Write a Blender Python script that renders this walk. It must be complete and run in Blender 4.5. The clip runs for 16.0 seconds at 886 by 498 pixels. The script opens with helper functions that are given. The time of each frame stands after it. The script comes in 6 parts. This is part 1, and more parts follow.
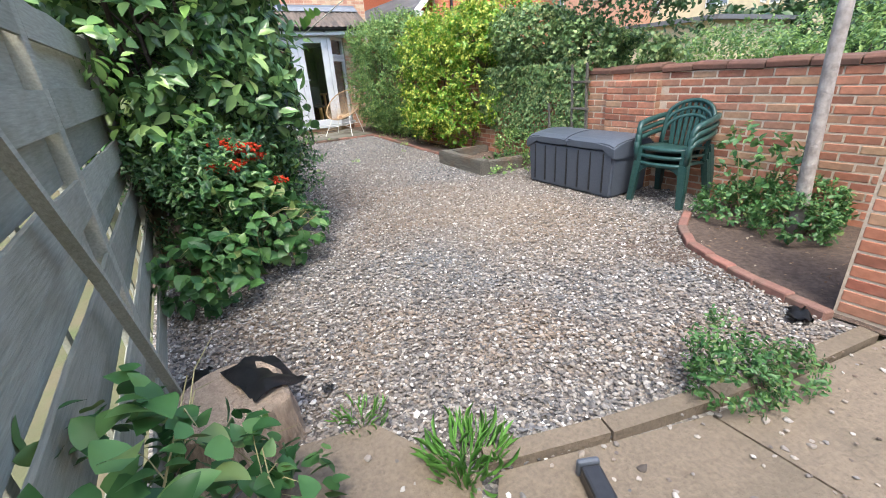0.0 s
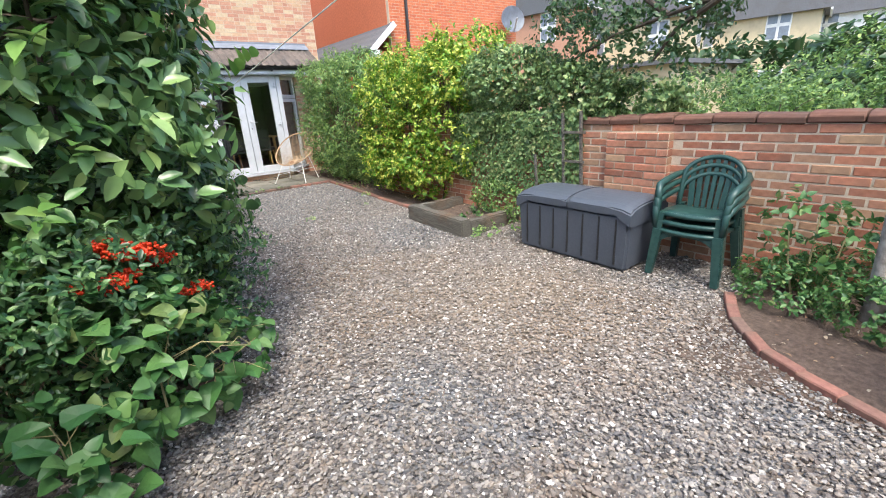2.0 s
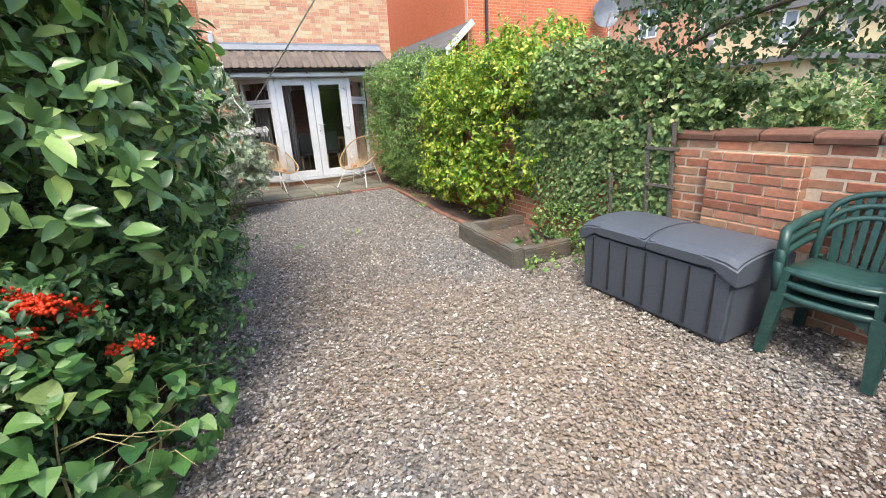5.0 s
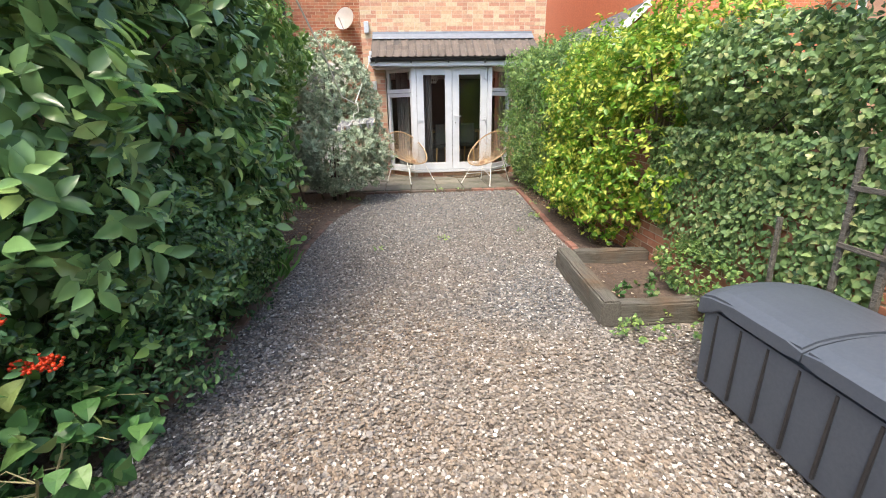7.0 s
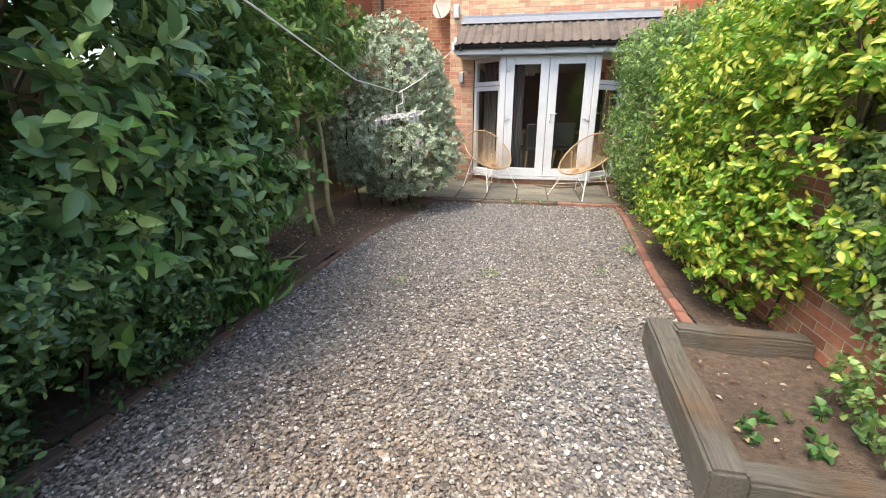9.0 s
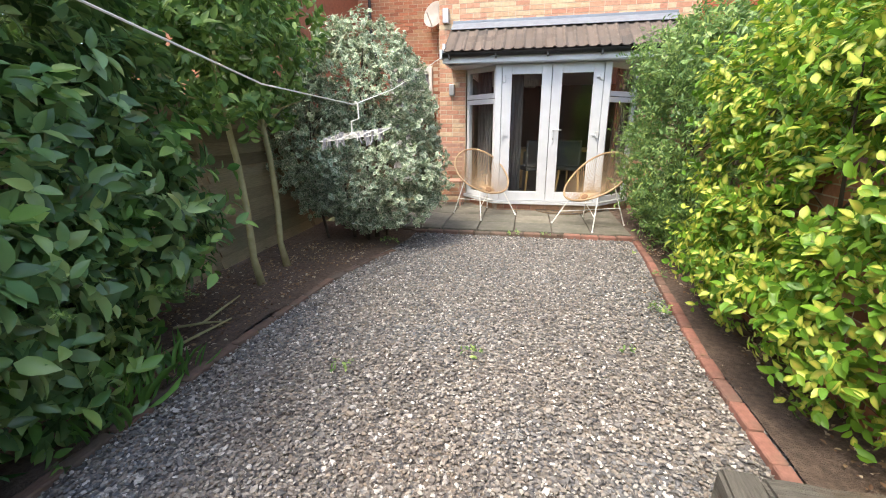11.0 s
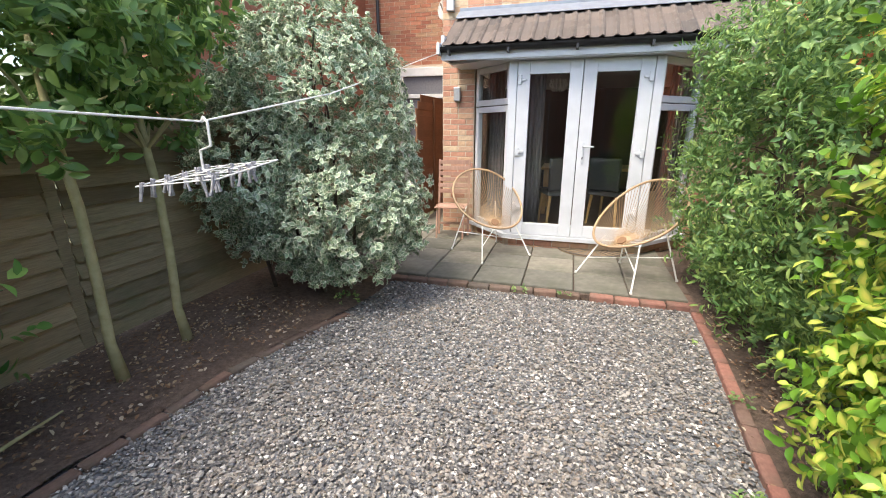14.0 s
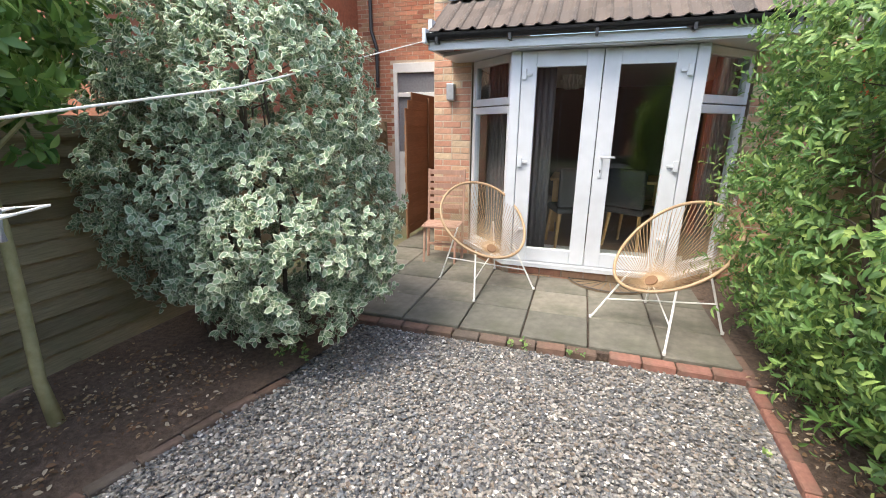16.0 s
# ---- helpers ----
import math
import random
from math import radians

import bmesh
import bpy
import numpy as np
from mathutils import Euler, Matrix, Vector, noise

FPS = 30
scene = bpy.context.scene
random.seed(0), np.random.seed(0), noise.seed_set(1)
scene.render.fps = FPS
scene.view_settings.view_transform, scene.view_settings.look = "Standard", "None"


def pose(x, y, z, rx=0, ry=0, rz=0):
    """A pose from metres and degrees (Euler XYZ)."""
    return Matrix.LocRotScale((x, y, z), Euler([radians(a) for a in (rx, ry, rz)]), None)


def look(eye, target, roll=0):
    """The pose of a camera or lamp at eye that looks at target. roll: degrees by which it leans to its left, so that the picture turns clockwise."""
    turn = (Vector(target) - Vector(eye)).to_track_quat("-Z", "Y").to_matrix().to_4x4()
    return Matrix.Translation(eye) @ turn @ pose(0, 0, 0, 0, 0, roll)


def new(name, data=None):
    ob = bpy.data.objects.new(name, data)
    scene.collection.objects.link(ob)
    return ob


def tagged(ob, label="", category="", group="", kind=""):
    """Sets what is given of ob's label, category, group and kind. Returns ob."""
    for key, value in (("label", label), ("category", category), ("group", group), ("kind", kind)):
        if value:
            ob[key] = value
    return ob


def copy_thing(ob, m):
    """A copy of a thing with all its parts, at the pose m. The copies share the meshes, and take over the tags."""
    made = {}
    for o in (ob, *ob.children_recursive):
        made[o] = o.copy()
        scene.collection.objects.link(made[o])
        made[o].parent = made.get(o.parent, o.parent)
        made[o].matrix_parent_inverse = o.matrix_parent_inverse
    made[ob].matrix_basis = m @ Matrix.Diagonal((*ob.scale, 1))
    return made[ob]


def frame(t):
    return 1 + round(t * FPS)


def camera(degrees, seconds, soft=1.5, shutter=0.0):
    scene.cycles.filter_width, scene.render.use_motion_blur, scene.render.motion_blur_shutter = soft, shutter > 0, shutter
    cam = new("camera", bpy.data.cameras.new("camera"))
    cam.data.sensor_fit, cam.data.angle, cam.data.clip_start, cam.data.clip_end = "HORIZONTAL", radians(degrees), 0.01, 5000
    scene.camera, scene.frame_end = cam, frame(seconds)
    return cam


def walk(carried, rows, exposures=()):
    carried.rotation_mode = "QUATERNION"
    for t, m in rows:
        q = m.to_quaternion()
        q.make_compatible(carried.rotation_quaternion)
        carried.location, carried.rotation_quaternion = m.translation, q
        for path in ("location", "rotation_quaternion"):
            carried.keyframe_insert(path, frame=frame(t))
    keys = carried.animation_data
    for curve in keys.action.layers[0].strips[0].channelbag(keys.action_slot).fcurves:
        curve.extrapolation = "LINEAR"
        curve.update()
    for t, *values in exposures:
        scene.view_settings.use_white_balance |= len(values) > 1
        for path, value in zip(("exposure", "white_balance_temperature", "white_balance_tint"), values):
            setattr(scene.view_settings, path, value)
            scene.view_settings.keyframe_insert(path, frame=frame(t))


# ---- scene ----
cam = camera(93.0, 16.0, soft=1.0)
PATH = [
    (0, (0.066, -0.425, 1.305), (1.003, 1.163, 0.53), -3.8),
    (0.5, (0.232, -0.114, 1.338), (1.195, 1.477, 0.602), -3.4),
    (1, (0.35, 0.179, 1.349), (1.368, 1.737, 0.616), -3.7),
    (1.5, (0.432, 0.394, 1.412), (1.468, 1.949, 0.698), -3.9),
    (2, (0.446, 0.538, 1.451), (1.584, 2.049, 0.801), -3.6),
    (2.5, (0.46, 0.545, 1.464), (1.646, 2.022, 0.822), -3.2),
    (3, (0.481, 0.524, 1.46), (1.657, 2.002, 0.801), -2.9),
    (3.5, (0.533, 0.516, 1.444), (1.635, 2.044, 0.771), -3.3),
    (4, (0.702, 0.611, 1.462), (1.719, 2.209, 0.82), -4.0),
    (4.2, (0.78, 0.689, 1.496), (1.774, 2.307, 0.869), -4.1),
    (6.3, (1.767, 1.315, 1.467), (2.181, 3.159, 0.813), -0.9),
    (6.5, (1.853, 1.363, 1.478), (2.197, 3.224, 0.832), -0.8),
    (7, (2.066, 1.479, 1.515), (2.212, 3.368, 0.874), -1.0),
    (7.5, (2.297, 1.784, 1.47), (2.295, 3.683, 0.843), -0.2),
    (8, (2.437, 2.096, 1.447), (2.335, 3.997, 0.832), 0.4),
    (8.5, (2.573, 2.426, 1.428), (2.316, 4.311, 0.808), 0.1),
    (9, (2.669, 2.737, 1.43), (2.32, 4.601, 0.792), -0.1),
    (9.5, (2.724, 3.078, 1.456), (2.391, 4.953, 0.843), -0.4),
    (9.7, (2.753, 3.187, 1.452), (2.421, 5.07, 0.865), -0.6),
    (11.8, (2.713, 4.3, 1.433), (2.269, 6.165, 0.866), -0.2),
    (12, (2.775, 4.418, 1.442), (2.301, 6.278, 0.878), -0.3),
    (12.5, (2.878, 4.642, 1.475), (2.358, 6.488, 0.905), -0.5),
    (13, (2.913, 4.92, 1.496), (2.421, 6.778, 0.943), 0.1),
    (13.5, (2.912, 5.21, 1.534), (2.434, 7.073, 0.986), 0.3),
    (14, (2.958, 5.453, 1.55), (2.416, 7.295, 0.99), -0.0),
    (14.5, (3.019, 5.698, 1.588), (2.394, 7.512, 1.023), 0.1),
    (15, (3.034, 5.882, 1.6), (2.389, 7.693, 1.049), 0.2),
    (15.5, (2.974, 6.172, 1.609), (2.361, 7.996, 1.063), 0.4),
    (16, (2.919, 6.443, 1.599), (2.334, 8.271, 1.036), 0.4),
]
walk(cam, [(t, look(eye, target, roll)) for t, eye, target, roll in PATH], [(0.0, 1.80, 6250, 7), (3.0, 1.72, 6450, 7), (7.0, 1.82, 6900, 8), (9.0, 1.86, 7000, 8), (13.0, 1.90, 6850, 8), (16.0, 1.84, 6600, 7)])

# ---- light ----
SUN_FROM = Vector((-0.27, -0.46, 1.0)).normalized()
world = bpy.data.worlds.new("sky")
scene.world = world
world.use_nodes = True
wn = world.node_tree.nodes
sky = wn.new("ShaderNodeTexSky")
sky.sky_type = "NISHITA"
sky.sun_disc = False
sky.sun_elevation = math.asin(SUN_FROM.z)
sky.sun_rotation = math.atan2(SUN_FROM.x, SUN_FROM.y)
sky.dust_density = 3.0
wn["Background"].inputs["Strength"].default_value = 0.15
world.node_tree.links.new(sky.outputs[0], wn["Background"].inputs["Color"])
sun = new("sun", bpy.data.lights.new("sun", "SUN"))
sun.data.energy = 1.2
sun.data.angle = radians(20.0)
sun.data.color = (1.0, 0.93, 0.82)
sun.matrix_world = look(SUN_FROM * 30, (0, 0, 0))


# ---- materials ----
class Nodes:
    """A short way to write node trees."""

    def __init__(self, name):
        self.m = bpy.data.materials.new(name)
        self.m.use_nodes = True
        self.t = self.m.node_tree
        self.bsdf = self.t.nodes["Principled BSDF"]
        self.out = self.t.nodes["Material Output"]

    def n(self, kind, **props):
        node = self.t.nodes.new(kind)
        for k, v in props.items():
            if k == "operation":
                node.operation = v
            elif k == "feature":
                node.feature = v
            elif k == "blend":
                node.blend_type = v
            elif k == "attr":
                node.attribute_name = v
        return node

    def l(self, a, b):
        self.t.links.new(a, b)

    def coord(self, sx=1, sy=1, sz=1):
        tc, mp = self.n("ShaderNodeTexCoord"), self.n("ShaderNodeMapping")
        self.l(tc.outputs["Object"], mp.inputs["Vector"])
        mp.inputs["Scale"].default_value = (sx, sy, sz)
        return mp.outputs[0]

    def noise(self, scale, detail=4, vec=None, rough=0.6):
        x = self.n("ShaderNodeTexNoise")
        x.inputs["Scale"].default_value, x.inputs["Detail"].default_value, x.inputs["Roughness"].default_value = scale, detail, rough
        self.l(vec or self.coord(), x.inputs["Vector"])
        return x.outputs["Fac"]

    def random(self):
        a, b = self.n("ShaderNodeObjectInfo"), self.n("ShaderNodeNewGeometry")
        s, f = self.n("ShaderNodeMath", operation="ADD"), self.n("ShaderNodeMath", operation="FRACT")
        self.l(a.outputs["Random"], s.inputs[0])
        self.l(b.outputs["Random Per Island"], s.inputs[1])
        self.l(s.outputs[0], f.inputs[0])
        return f.outputs[0]

    def ramp(self, fac, stops):
        r = self.n("ShaderNodeValToRGB")
        while len(r.color_ramp.elements) < len(stops):
            r.color_ramp.elements.new(0.5)
        for e, (p, c) in zip(r.color_ramp.elements, stops):
            e.position, e.color = p, (*c, 1)
        self.l(fac, r.inputs[0])
        return r.outputs[0]

    def mix(self, fac, a, b, blend="MIX"):
        x = self.n("ShaderNodeMixRGB", blend=blend)
        for s, v in zip(x.inputs, (fac, a, b)):
            if isinstance(v, (int, float)):
                s.default_value = v
            elif isinstance(v, tuple):
                s.default_value = (*v, 1)
            else:
                self.l(v, s)
        return x.outputs[0]

    def bump(self, height, strength, dist=0.01):
        b = self.n("ShaderNodeBump")
        b.inputs["Strength"].default_value, b.inputs["Distance"].default_value = strength, dist
        self.l(height, b.inputs["Height"])
        self.l(b.outputs[0], self.bsdf.inputs["Normal"])

    def done(self, colour, rough=0.7, metal=0.0, spec=0.5):
        if isinstance(colour, tuple):
            self.bsdf.inputs["Base Color"].default_value = (*colour, 1)
        else:
            self.l(colour, self.bsdf.inputs["Base Color"])
        self.bsdf.inputs["Roughness"].default_value = rough
        self.bsdf.inputs["Metallic"].default_value = metal
        self.bsdf.inputs["Specular IOR Level"].default_value = spec
        return self.m


def plain(name, a, b, scale=20, rough=0.6, bump=0.2, dist=0.003, metal=0.0, big=1.5):
    """Two tones mixed at two scales, with fine relief."""
    k = Nodes(name)
    c = k.mix(k.ramp(k.noise(scale, 6), [(0.35, (0, 0, 0)), (0.65, (1, 1, 1))]), a, b)
    dark = tuple(v * 0.72 for v in a)
    c = k.mix(k.ramp(k.noise(big, 4), [(0.5, (0, 0, 0)), (0.75, (0.6, 0.6, 0.6))]), c, dark)
    k.bump(k.noise(scale * 3, 5), bump, dist)
    return k.done(c, rough, metal)


def pieces(name, stops, scale=30, rough=0.85, bump=0.5, dist=0.004, dirt=(0.1, 0.09, 0.07), dirt_amount=0.5, stretch=(1, 1, 1)):
    """Pieces that differ one from another, with grain and stains."""
    k = Nodes(name)
    c = k.ramp(k.random(), stops)
    g = k.noise(scale, 6, k.coord(*stretch))
    c = k.mix(0.45, c, k.ramp(g, [(0.25, (0.25, 0.25, 0.25)), (0.75, (0.78, 0.78, 0.78))]), "OVERLAY")
    c = k.mix(k.ramp(k.noise(2.3, 5), [(0.5, (0, 0, 0)), (0.75, (dirt_amount,) * 3)]), c, dirt)
    k.bump(g, bump, dist)
    return k.done(c, rough, 0, 0.3)


def leaf_material(name, stops, rough=0.38, edge=None, edge_from=0.55, sheer=0.25, hearts=None):
    k = Nodes(name)
    c = k.ramp(k.random(), stops)
    if edge:
        at = k.n("ShaderNodeAttribute", attr="rim")
        f = k.ramp(at.outputs["Fac"], [(edge_from, (0, 0, 0)), (min(1, edge_from + 0.25), (1, 1, 1))])
        c = k.mix(f, c, edge)
    if hearts:
        at = k.n("ShaderNodeAttribute", attr="rim")
        some = k.ramp(k.random(), [(0.55, (0, 0, 0)), (0.62, (1, 1, 1))])
        c = k.mix(k.mix(1.0, some, k.ramp(at.outputs["Fac"], [(0.3, (1, 1, 1)), (0.9, (0.25, 0.25, 0.25))]), "MULTIPLY"), c, hearts)
    c = k.mix(0.25, c, k.ramp(k.noise(9, 3), [(0.3, (0.3, 0.3, 0.3)), (0.7, (0.75, 0.75, 0.75))]), "OVERLAY")
    k.done(c, rough, 0, 0.45)
    tr, ms = k.n("ShaderNodeBsdfTranslucent"), k.n("ShaderNodeMixShader")
    k.l(c, tr.inputs["Color"])
    ms.inputs[0].default_value = sheer
    k.l(k.bsdf.outputs[0], ms.inputs[1])
    k.l(tr.outputs[0], ms.inputs[2])
    k.l(ms.outputs[0], k.out.inputs["Surface"])
    return k.m


def gravel_material(name, bump):
    k = Nodes(name)
    r = k.random() if not bump else None
    if bump:
        v = k.n("ShaderNodeTexVoronoi")
        v.inputs["Scale"].default_value = 45
        k.l(k.coord(), v.inputs["Vector"])
        r = k.n("ShaderNodeSeparateColor")
        k.l(v.outputs["Color"], r.inputs[0])
        r = r.outputs[0]
        k.bump(v.outputs["Distance"], 1.0, 0.02)
    grey = k.ramp(r, [(0.0, (0.045, 0.046, 0.05)), (0.16, (0.17, 0.185, 0.205)), (0.30, (0.075, 0.073, 0.073)), (0.45, (0.25, 0.23, 0.205)), (0.58, (0.11, 0.12, 0.135)), (0.74, (0.34, 0.33, 0.31)), (0.86, (0.16, 0.12, 0.09)), (1.0, (0.60, 0.59, 0.57))])
    tan = k.ramp(r, [(0.0, (0.065, 0.05, 0.04)), (0.16, (0.24, 0.185, 0.14)), (0.30, (0.10, 0.098, 0.10)), (0.45, (0.31, 0.24, 0.18)), (0.58, (0.13, 0.09, 0.065)), (0.74, (0.38, 0.33, 0.275)), (0.86, (0.17, 0.165, 0.165)), (1.0, (0.60, 0.56, 0.51))])
    xyz, far = k.n("ShaderNodeSeparateXYZ"), k.n("ShaderNodeMapRange")
    k.l(k.coord(), xyz.inputs[0])
    k.l(xyz.outputs["Y"], far.inputs["Value"])
    for key, value in (("From Min", 4.0), ("From Max", 7.5), ("To Min", 0.0), ("To Max", 0.8)):
        far.inputs[key].default_value = value
    tan = k.mix(far.outputs["Result"], tan, grey)
    c = k.mix(k.ramp(k.noise(0.75, 5), [(0.36, (0.15, 0.15, 0.15)), (0.58, (0.9, 0.9, 0.9))]), grey, tan)
    # sunlit patch painted into the stone colours, fading out from the garden's middle
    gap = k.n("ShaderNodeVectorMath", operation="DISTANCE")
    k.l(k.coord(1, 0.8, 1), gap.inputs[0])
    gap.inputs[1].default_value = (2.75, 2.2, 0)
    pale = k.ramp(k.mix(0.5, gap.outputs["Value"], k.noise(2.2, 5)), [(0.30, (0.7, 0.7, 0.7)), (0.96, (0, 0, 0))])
    sunlit_tones = k.ramp(r, [(0.0, (0.10, 0.075, 0.055)), (0.2, (0.30, 0.235, 0.17)), (0.35, (0.15, 0.12, 0.095)), (0.6, (0.37, 0.29, 0.21)), (0.75, (0.20, 0.17, 0.145)), (1.0, (0.62, 0.55, 0.47))])
    c = k.mix(pale, c, sunlit_tones)
    c = k.mix(0.22, c, k.ramp(k.noise(120, 3), [(0.3, (0.3, 0.3, 0.3)), (0.7, (0.7, 0.7, 0.7))]), "OVERLAY")
    return k.done(c, 0.75, 0, 0.35)


M_STONE = gravel_material("gravel_stone", False)
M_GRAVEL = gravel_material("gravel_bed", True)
M_SOIL = plain("soil", (0.075, 0.052, 0.04), (0.155, 0.108, 0.08), 30, 0.95, 1.0, 0.02)
M_GROUND = plain("rough_ground", (0.10, 0.12, 0.05), (0.16, 0.13, 0.08), 3, 0.95, 0.6, 0.02)
BRICKS_RED = [(0.0, (0.24, 0.095, 0.06)), (0.25, (0.39, 0.16, 0.095)), (0.5, (0.45, 0.20, 0.125)), (0.7, (0.33, 0.17, 0.11)), (0.85, (0.40, 0.25, 0.15)), (1.0, (0.31, 0.115, 0.075))]
BRICKS_HOUSE = [(0.0, (0.40, 0.19, 0.13)), (0.3, (0.47, 0.25, 0.17)), (0.55, (0.50, 0.33, 0.21)), (0.75, (0.54, 0.43, 0.29)), (1.0, (0.42, 0.20, 0.14))]
M_BRICK = pieces("garden_brick", BRICKS_RED, 22, 0.9, 0.6, 0.005, (0.20, 0.15, 0.11), 0.55)
M_HBRICK = pieces("house_brick", BRICKS_HOUSE, 22, 0.9, 0.5, 0.004, (0.3, 0.2, 0.13), 0.25)
M_NBRICK = pieces("orange_brick", [(0, (0.50, 0.15, 0.075)), (0.5, (0.57, 0.19, 0.095)), (1, (0.46, 0.13, 0.07))], 20, 0.9, 0.4, 0.003, (0.35, 0.12, 0.07), 0.2)
M_EDGING_OLD = pieces("buried_edging_brick", [(0, (0.12, 0.085, 0.065)), (0.5, (0.17, 0.105, 0.08)), (1, (0.11, 0.09, 0.075))], 30, 0.95, 0.8, 0.006, (0.09, 0.075, 0.055), 0.95)
M_EDGING = pieces("edging_brick", [(0, (0.19, 0.10, 0.08)), (0.5, (0.28, 0.13, 0.10)), (1, (0.16, 0.105, 0.085))], 30, 0.9, 0.8, 0.006, (0.12, 0.095, 0.07), 0.95)
M_COPING = pieces("coping_brick", [(0, (0.12, 0.062, 0.045)), (0.5, (0.16, 0.078, 0.055)), (1, (0.085, 0.055, 0.045))], 18, 0.9, 0.7, 0.006, (0.09, 0.08, 0.06), 0.6)
M_MORTAR = plain("mortar", (0.56, 0.46, 0.35), (0.46, 0.37, 0.28), 40, 0.95, 0.6, 0.004)
M_SLAB = pieces("paving_slab", [(0, (0.14, 0.13, 0.108)), (0.5, (0.19, 0.175, 0.142)), (1, (0.12, 0.116, 0.098))], 14, 0.85, 0.5, 0.004, (0.075, 0.08, 0.055), 0.9)
M_CONCRETE = pieces("old_concrete", [(0, (0.16, 0.128, 0.095)), (1, (0.20, 0.16, 0.12))], 60, 0.95, 0.9, 0.01, (0.12, 0.10, 0.075), 0.9)
def tile_material():
    """Brown concrete tiles, each a little different, with crusts of pale lichen."""
    k = Nodes("roof_tile")
    c = k.ramp(k.random(), [(0, (0.10, 0.082, 0.072)), (0.5, (0.155, 0.125, 0.108)), (1, (0.085, 0.075, 0.07))])
    spots = k.ramp(k.noise(38, 5, None, 0.7), [(0.56, (0, 0, 0)), (0.64, (1, 1, 1))])
    where = k.ramp(k.noise(2.6, 4), [(0.42, (0.05, 0.05, 0.05)), (0.68, (0.9, 0.9, 0.9))])
    c = k.mix(k.mix(1.0, spots, where, "MULTIPLY"), c, (0.46, 0.45, 0.40))
    c = k.mix(k.ramp(k.noise(5, 4), [(0.5, (0, 0, 0)), (0.8, (0.7, 0.7, 0.7))]), c, (0.055, 0.05, 0.045))
    k.bump(k.noise(60, 5), 0.8, 0.005)
    return k.done(c, 0.92, 0, 0.25)


def sleeper_material():
    """Grey weathered timber with long dark cracks and a rusty stain."""
    k = Nodes("weathered_sleeper")
    g = k.noise(14, 7, k.coord(5, 0.25, 5), 0.7)
    c = k.ramp(g, [(0.24, (0.05, 0.044, 0.037)), (0.40, (0.105, 0.097, 0.084)), (0.62, (0.155, 0.145, 0.125)), (0.85, (0.21, 0.20, 0.175))])
    c = k.mix(k.ramp(k.noise(2.2, 5), [(0.5, (0, 0, 0)), (0.72, (0.65, 0.65, 0.65))]), c, (0.16, 0.085, 0.04))
    c = k.mix(k.ramp(k.noise(5, 4), [(0.55, (0, 0, 0)), (0.8, (0.6, 0.6, 0.6))]), c, (0.045, 0.05, 0.035))
    k.bump(g, 1.0, 0.02)
    return k.done(c, 0.92, 0, 0.25)


M_SLEEPER = sleeper_material()
M_FENCE = pieces("grey_fence_board", [(0, (0.25, 0.25, 0.20)), (0.5, (0.34, 0.335, 0.275)), (1, (0.20, 0.195, 0.155))], 30, 0.9, 0.6, 0.004, (0.12, 0.13, 0.07), 0.5, (4, 0.3, 4))
M_FENCE2 = pieces("brown_fence_board", [(0, (0.14, 0.105, 0.06)), (0.35, (0.30, 0.235, 0.14)), (0.6, (0.19, 0.15, 0.09)), (1, (0.36, 0.285, 0.17))], 30, 0.9, 0.6, 0.004, (0.13, 0.14, 0.07), 0.5, (4, 0.3, 4))
M_PANEL = pieces("red_brown_fence", [(0, (0.17, 0.09, 0.05)), (1, (0.25, 0.135, 0.075))], 30, 0.85, 0.5, 0.004, (0.12, 0.07, 0.04), 0.4, (0.3, 4, 4))
M_TILE = tile_material()
M_SLATE = pieces("grey_roof", [(0, (0.10, 0.105, 0.115)), (1, (0.16, 0.16, 0.17))], 20, 0.8, 0.5, 0.004)
M_LEAD = plain("lead_flashing", (0.24, 0.275, 0.33), (0.19, 0.215, 0.255), 9, 0.5, 0.3, 0.004, 0.3)
M_WHITE = plain("white_plastic_frame", (0.57, 0.59, 0.625), (0.52, 0.54, 0.57), 4, 0.3, 0.05, 0.001)
M_PAINT = plain("white_paint", (0.74, 0.74, 0.72), (0.66, 0.66, 0.64), 7, 0.5, 0.1, 0.001)
M_BLACK = plain("black_plastic", (0.018, 0.018, 0.02), (0.03, 0.03, 0.032), 30, 0.35, 0.1, 0.001)
M_BOX = plain("dark_grey_plastic", (0.062, 0.074, 0.095), (0.074, 0.086, 0.108), 60, 0.5, 0.25, 0.0015)
M_GREEN = plain("green_plastic", (0.013, 0.048, 0.044), (0.03, 0.075, 0.066), 25, 0.36, 0.15, 0.001)
M_RATTAN = plain("tan_cord", (0.33, 0.22, 0.125), (0.42, 0.29, 0.17), 60, 0.55, 0.3, 0.001)
M_HUB = plain("brown_hub", (0.16, 0.08, 0.04), (0.2, 0.11, 0.05), 60, 0.6, 0.2, 0.001)
M_WMETAL = plain("white_metal", (0.80, 0.79, 0.76), (0.70, 0.69, 0.66), 20, 0.35, 0.1, 0.001)
M_STEEL = plain("grey_steel", (0.55, 0.55, 0.56), (0.45, 0.45, 0.47), 20, 0.35, 0.1, 0.001, 0.6)
M_CHAIRWOOD = pieces("brown_hardwood", [(0, (0.34, 0.20, 0.15)), (1, (0.40, 0.25, 0.19))], 30, 0.7, 0.3, 0.002, (0.2, 0.13, 0.1), 0.3, (1, 1, 0.2))
M_OAK = plain("light_wood", (0.45, 0.27, 0.10), (0.52, 0.33, 0.14), 14, 0.5, 0.2, 0.001)
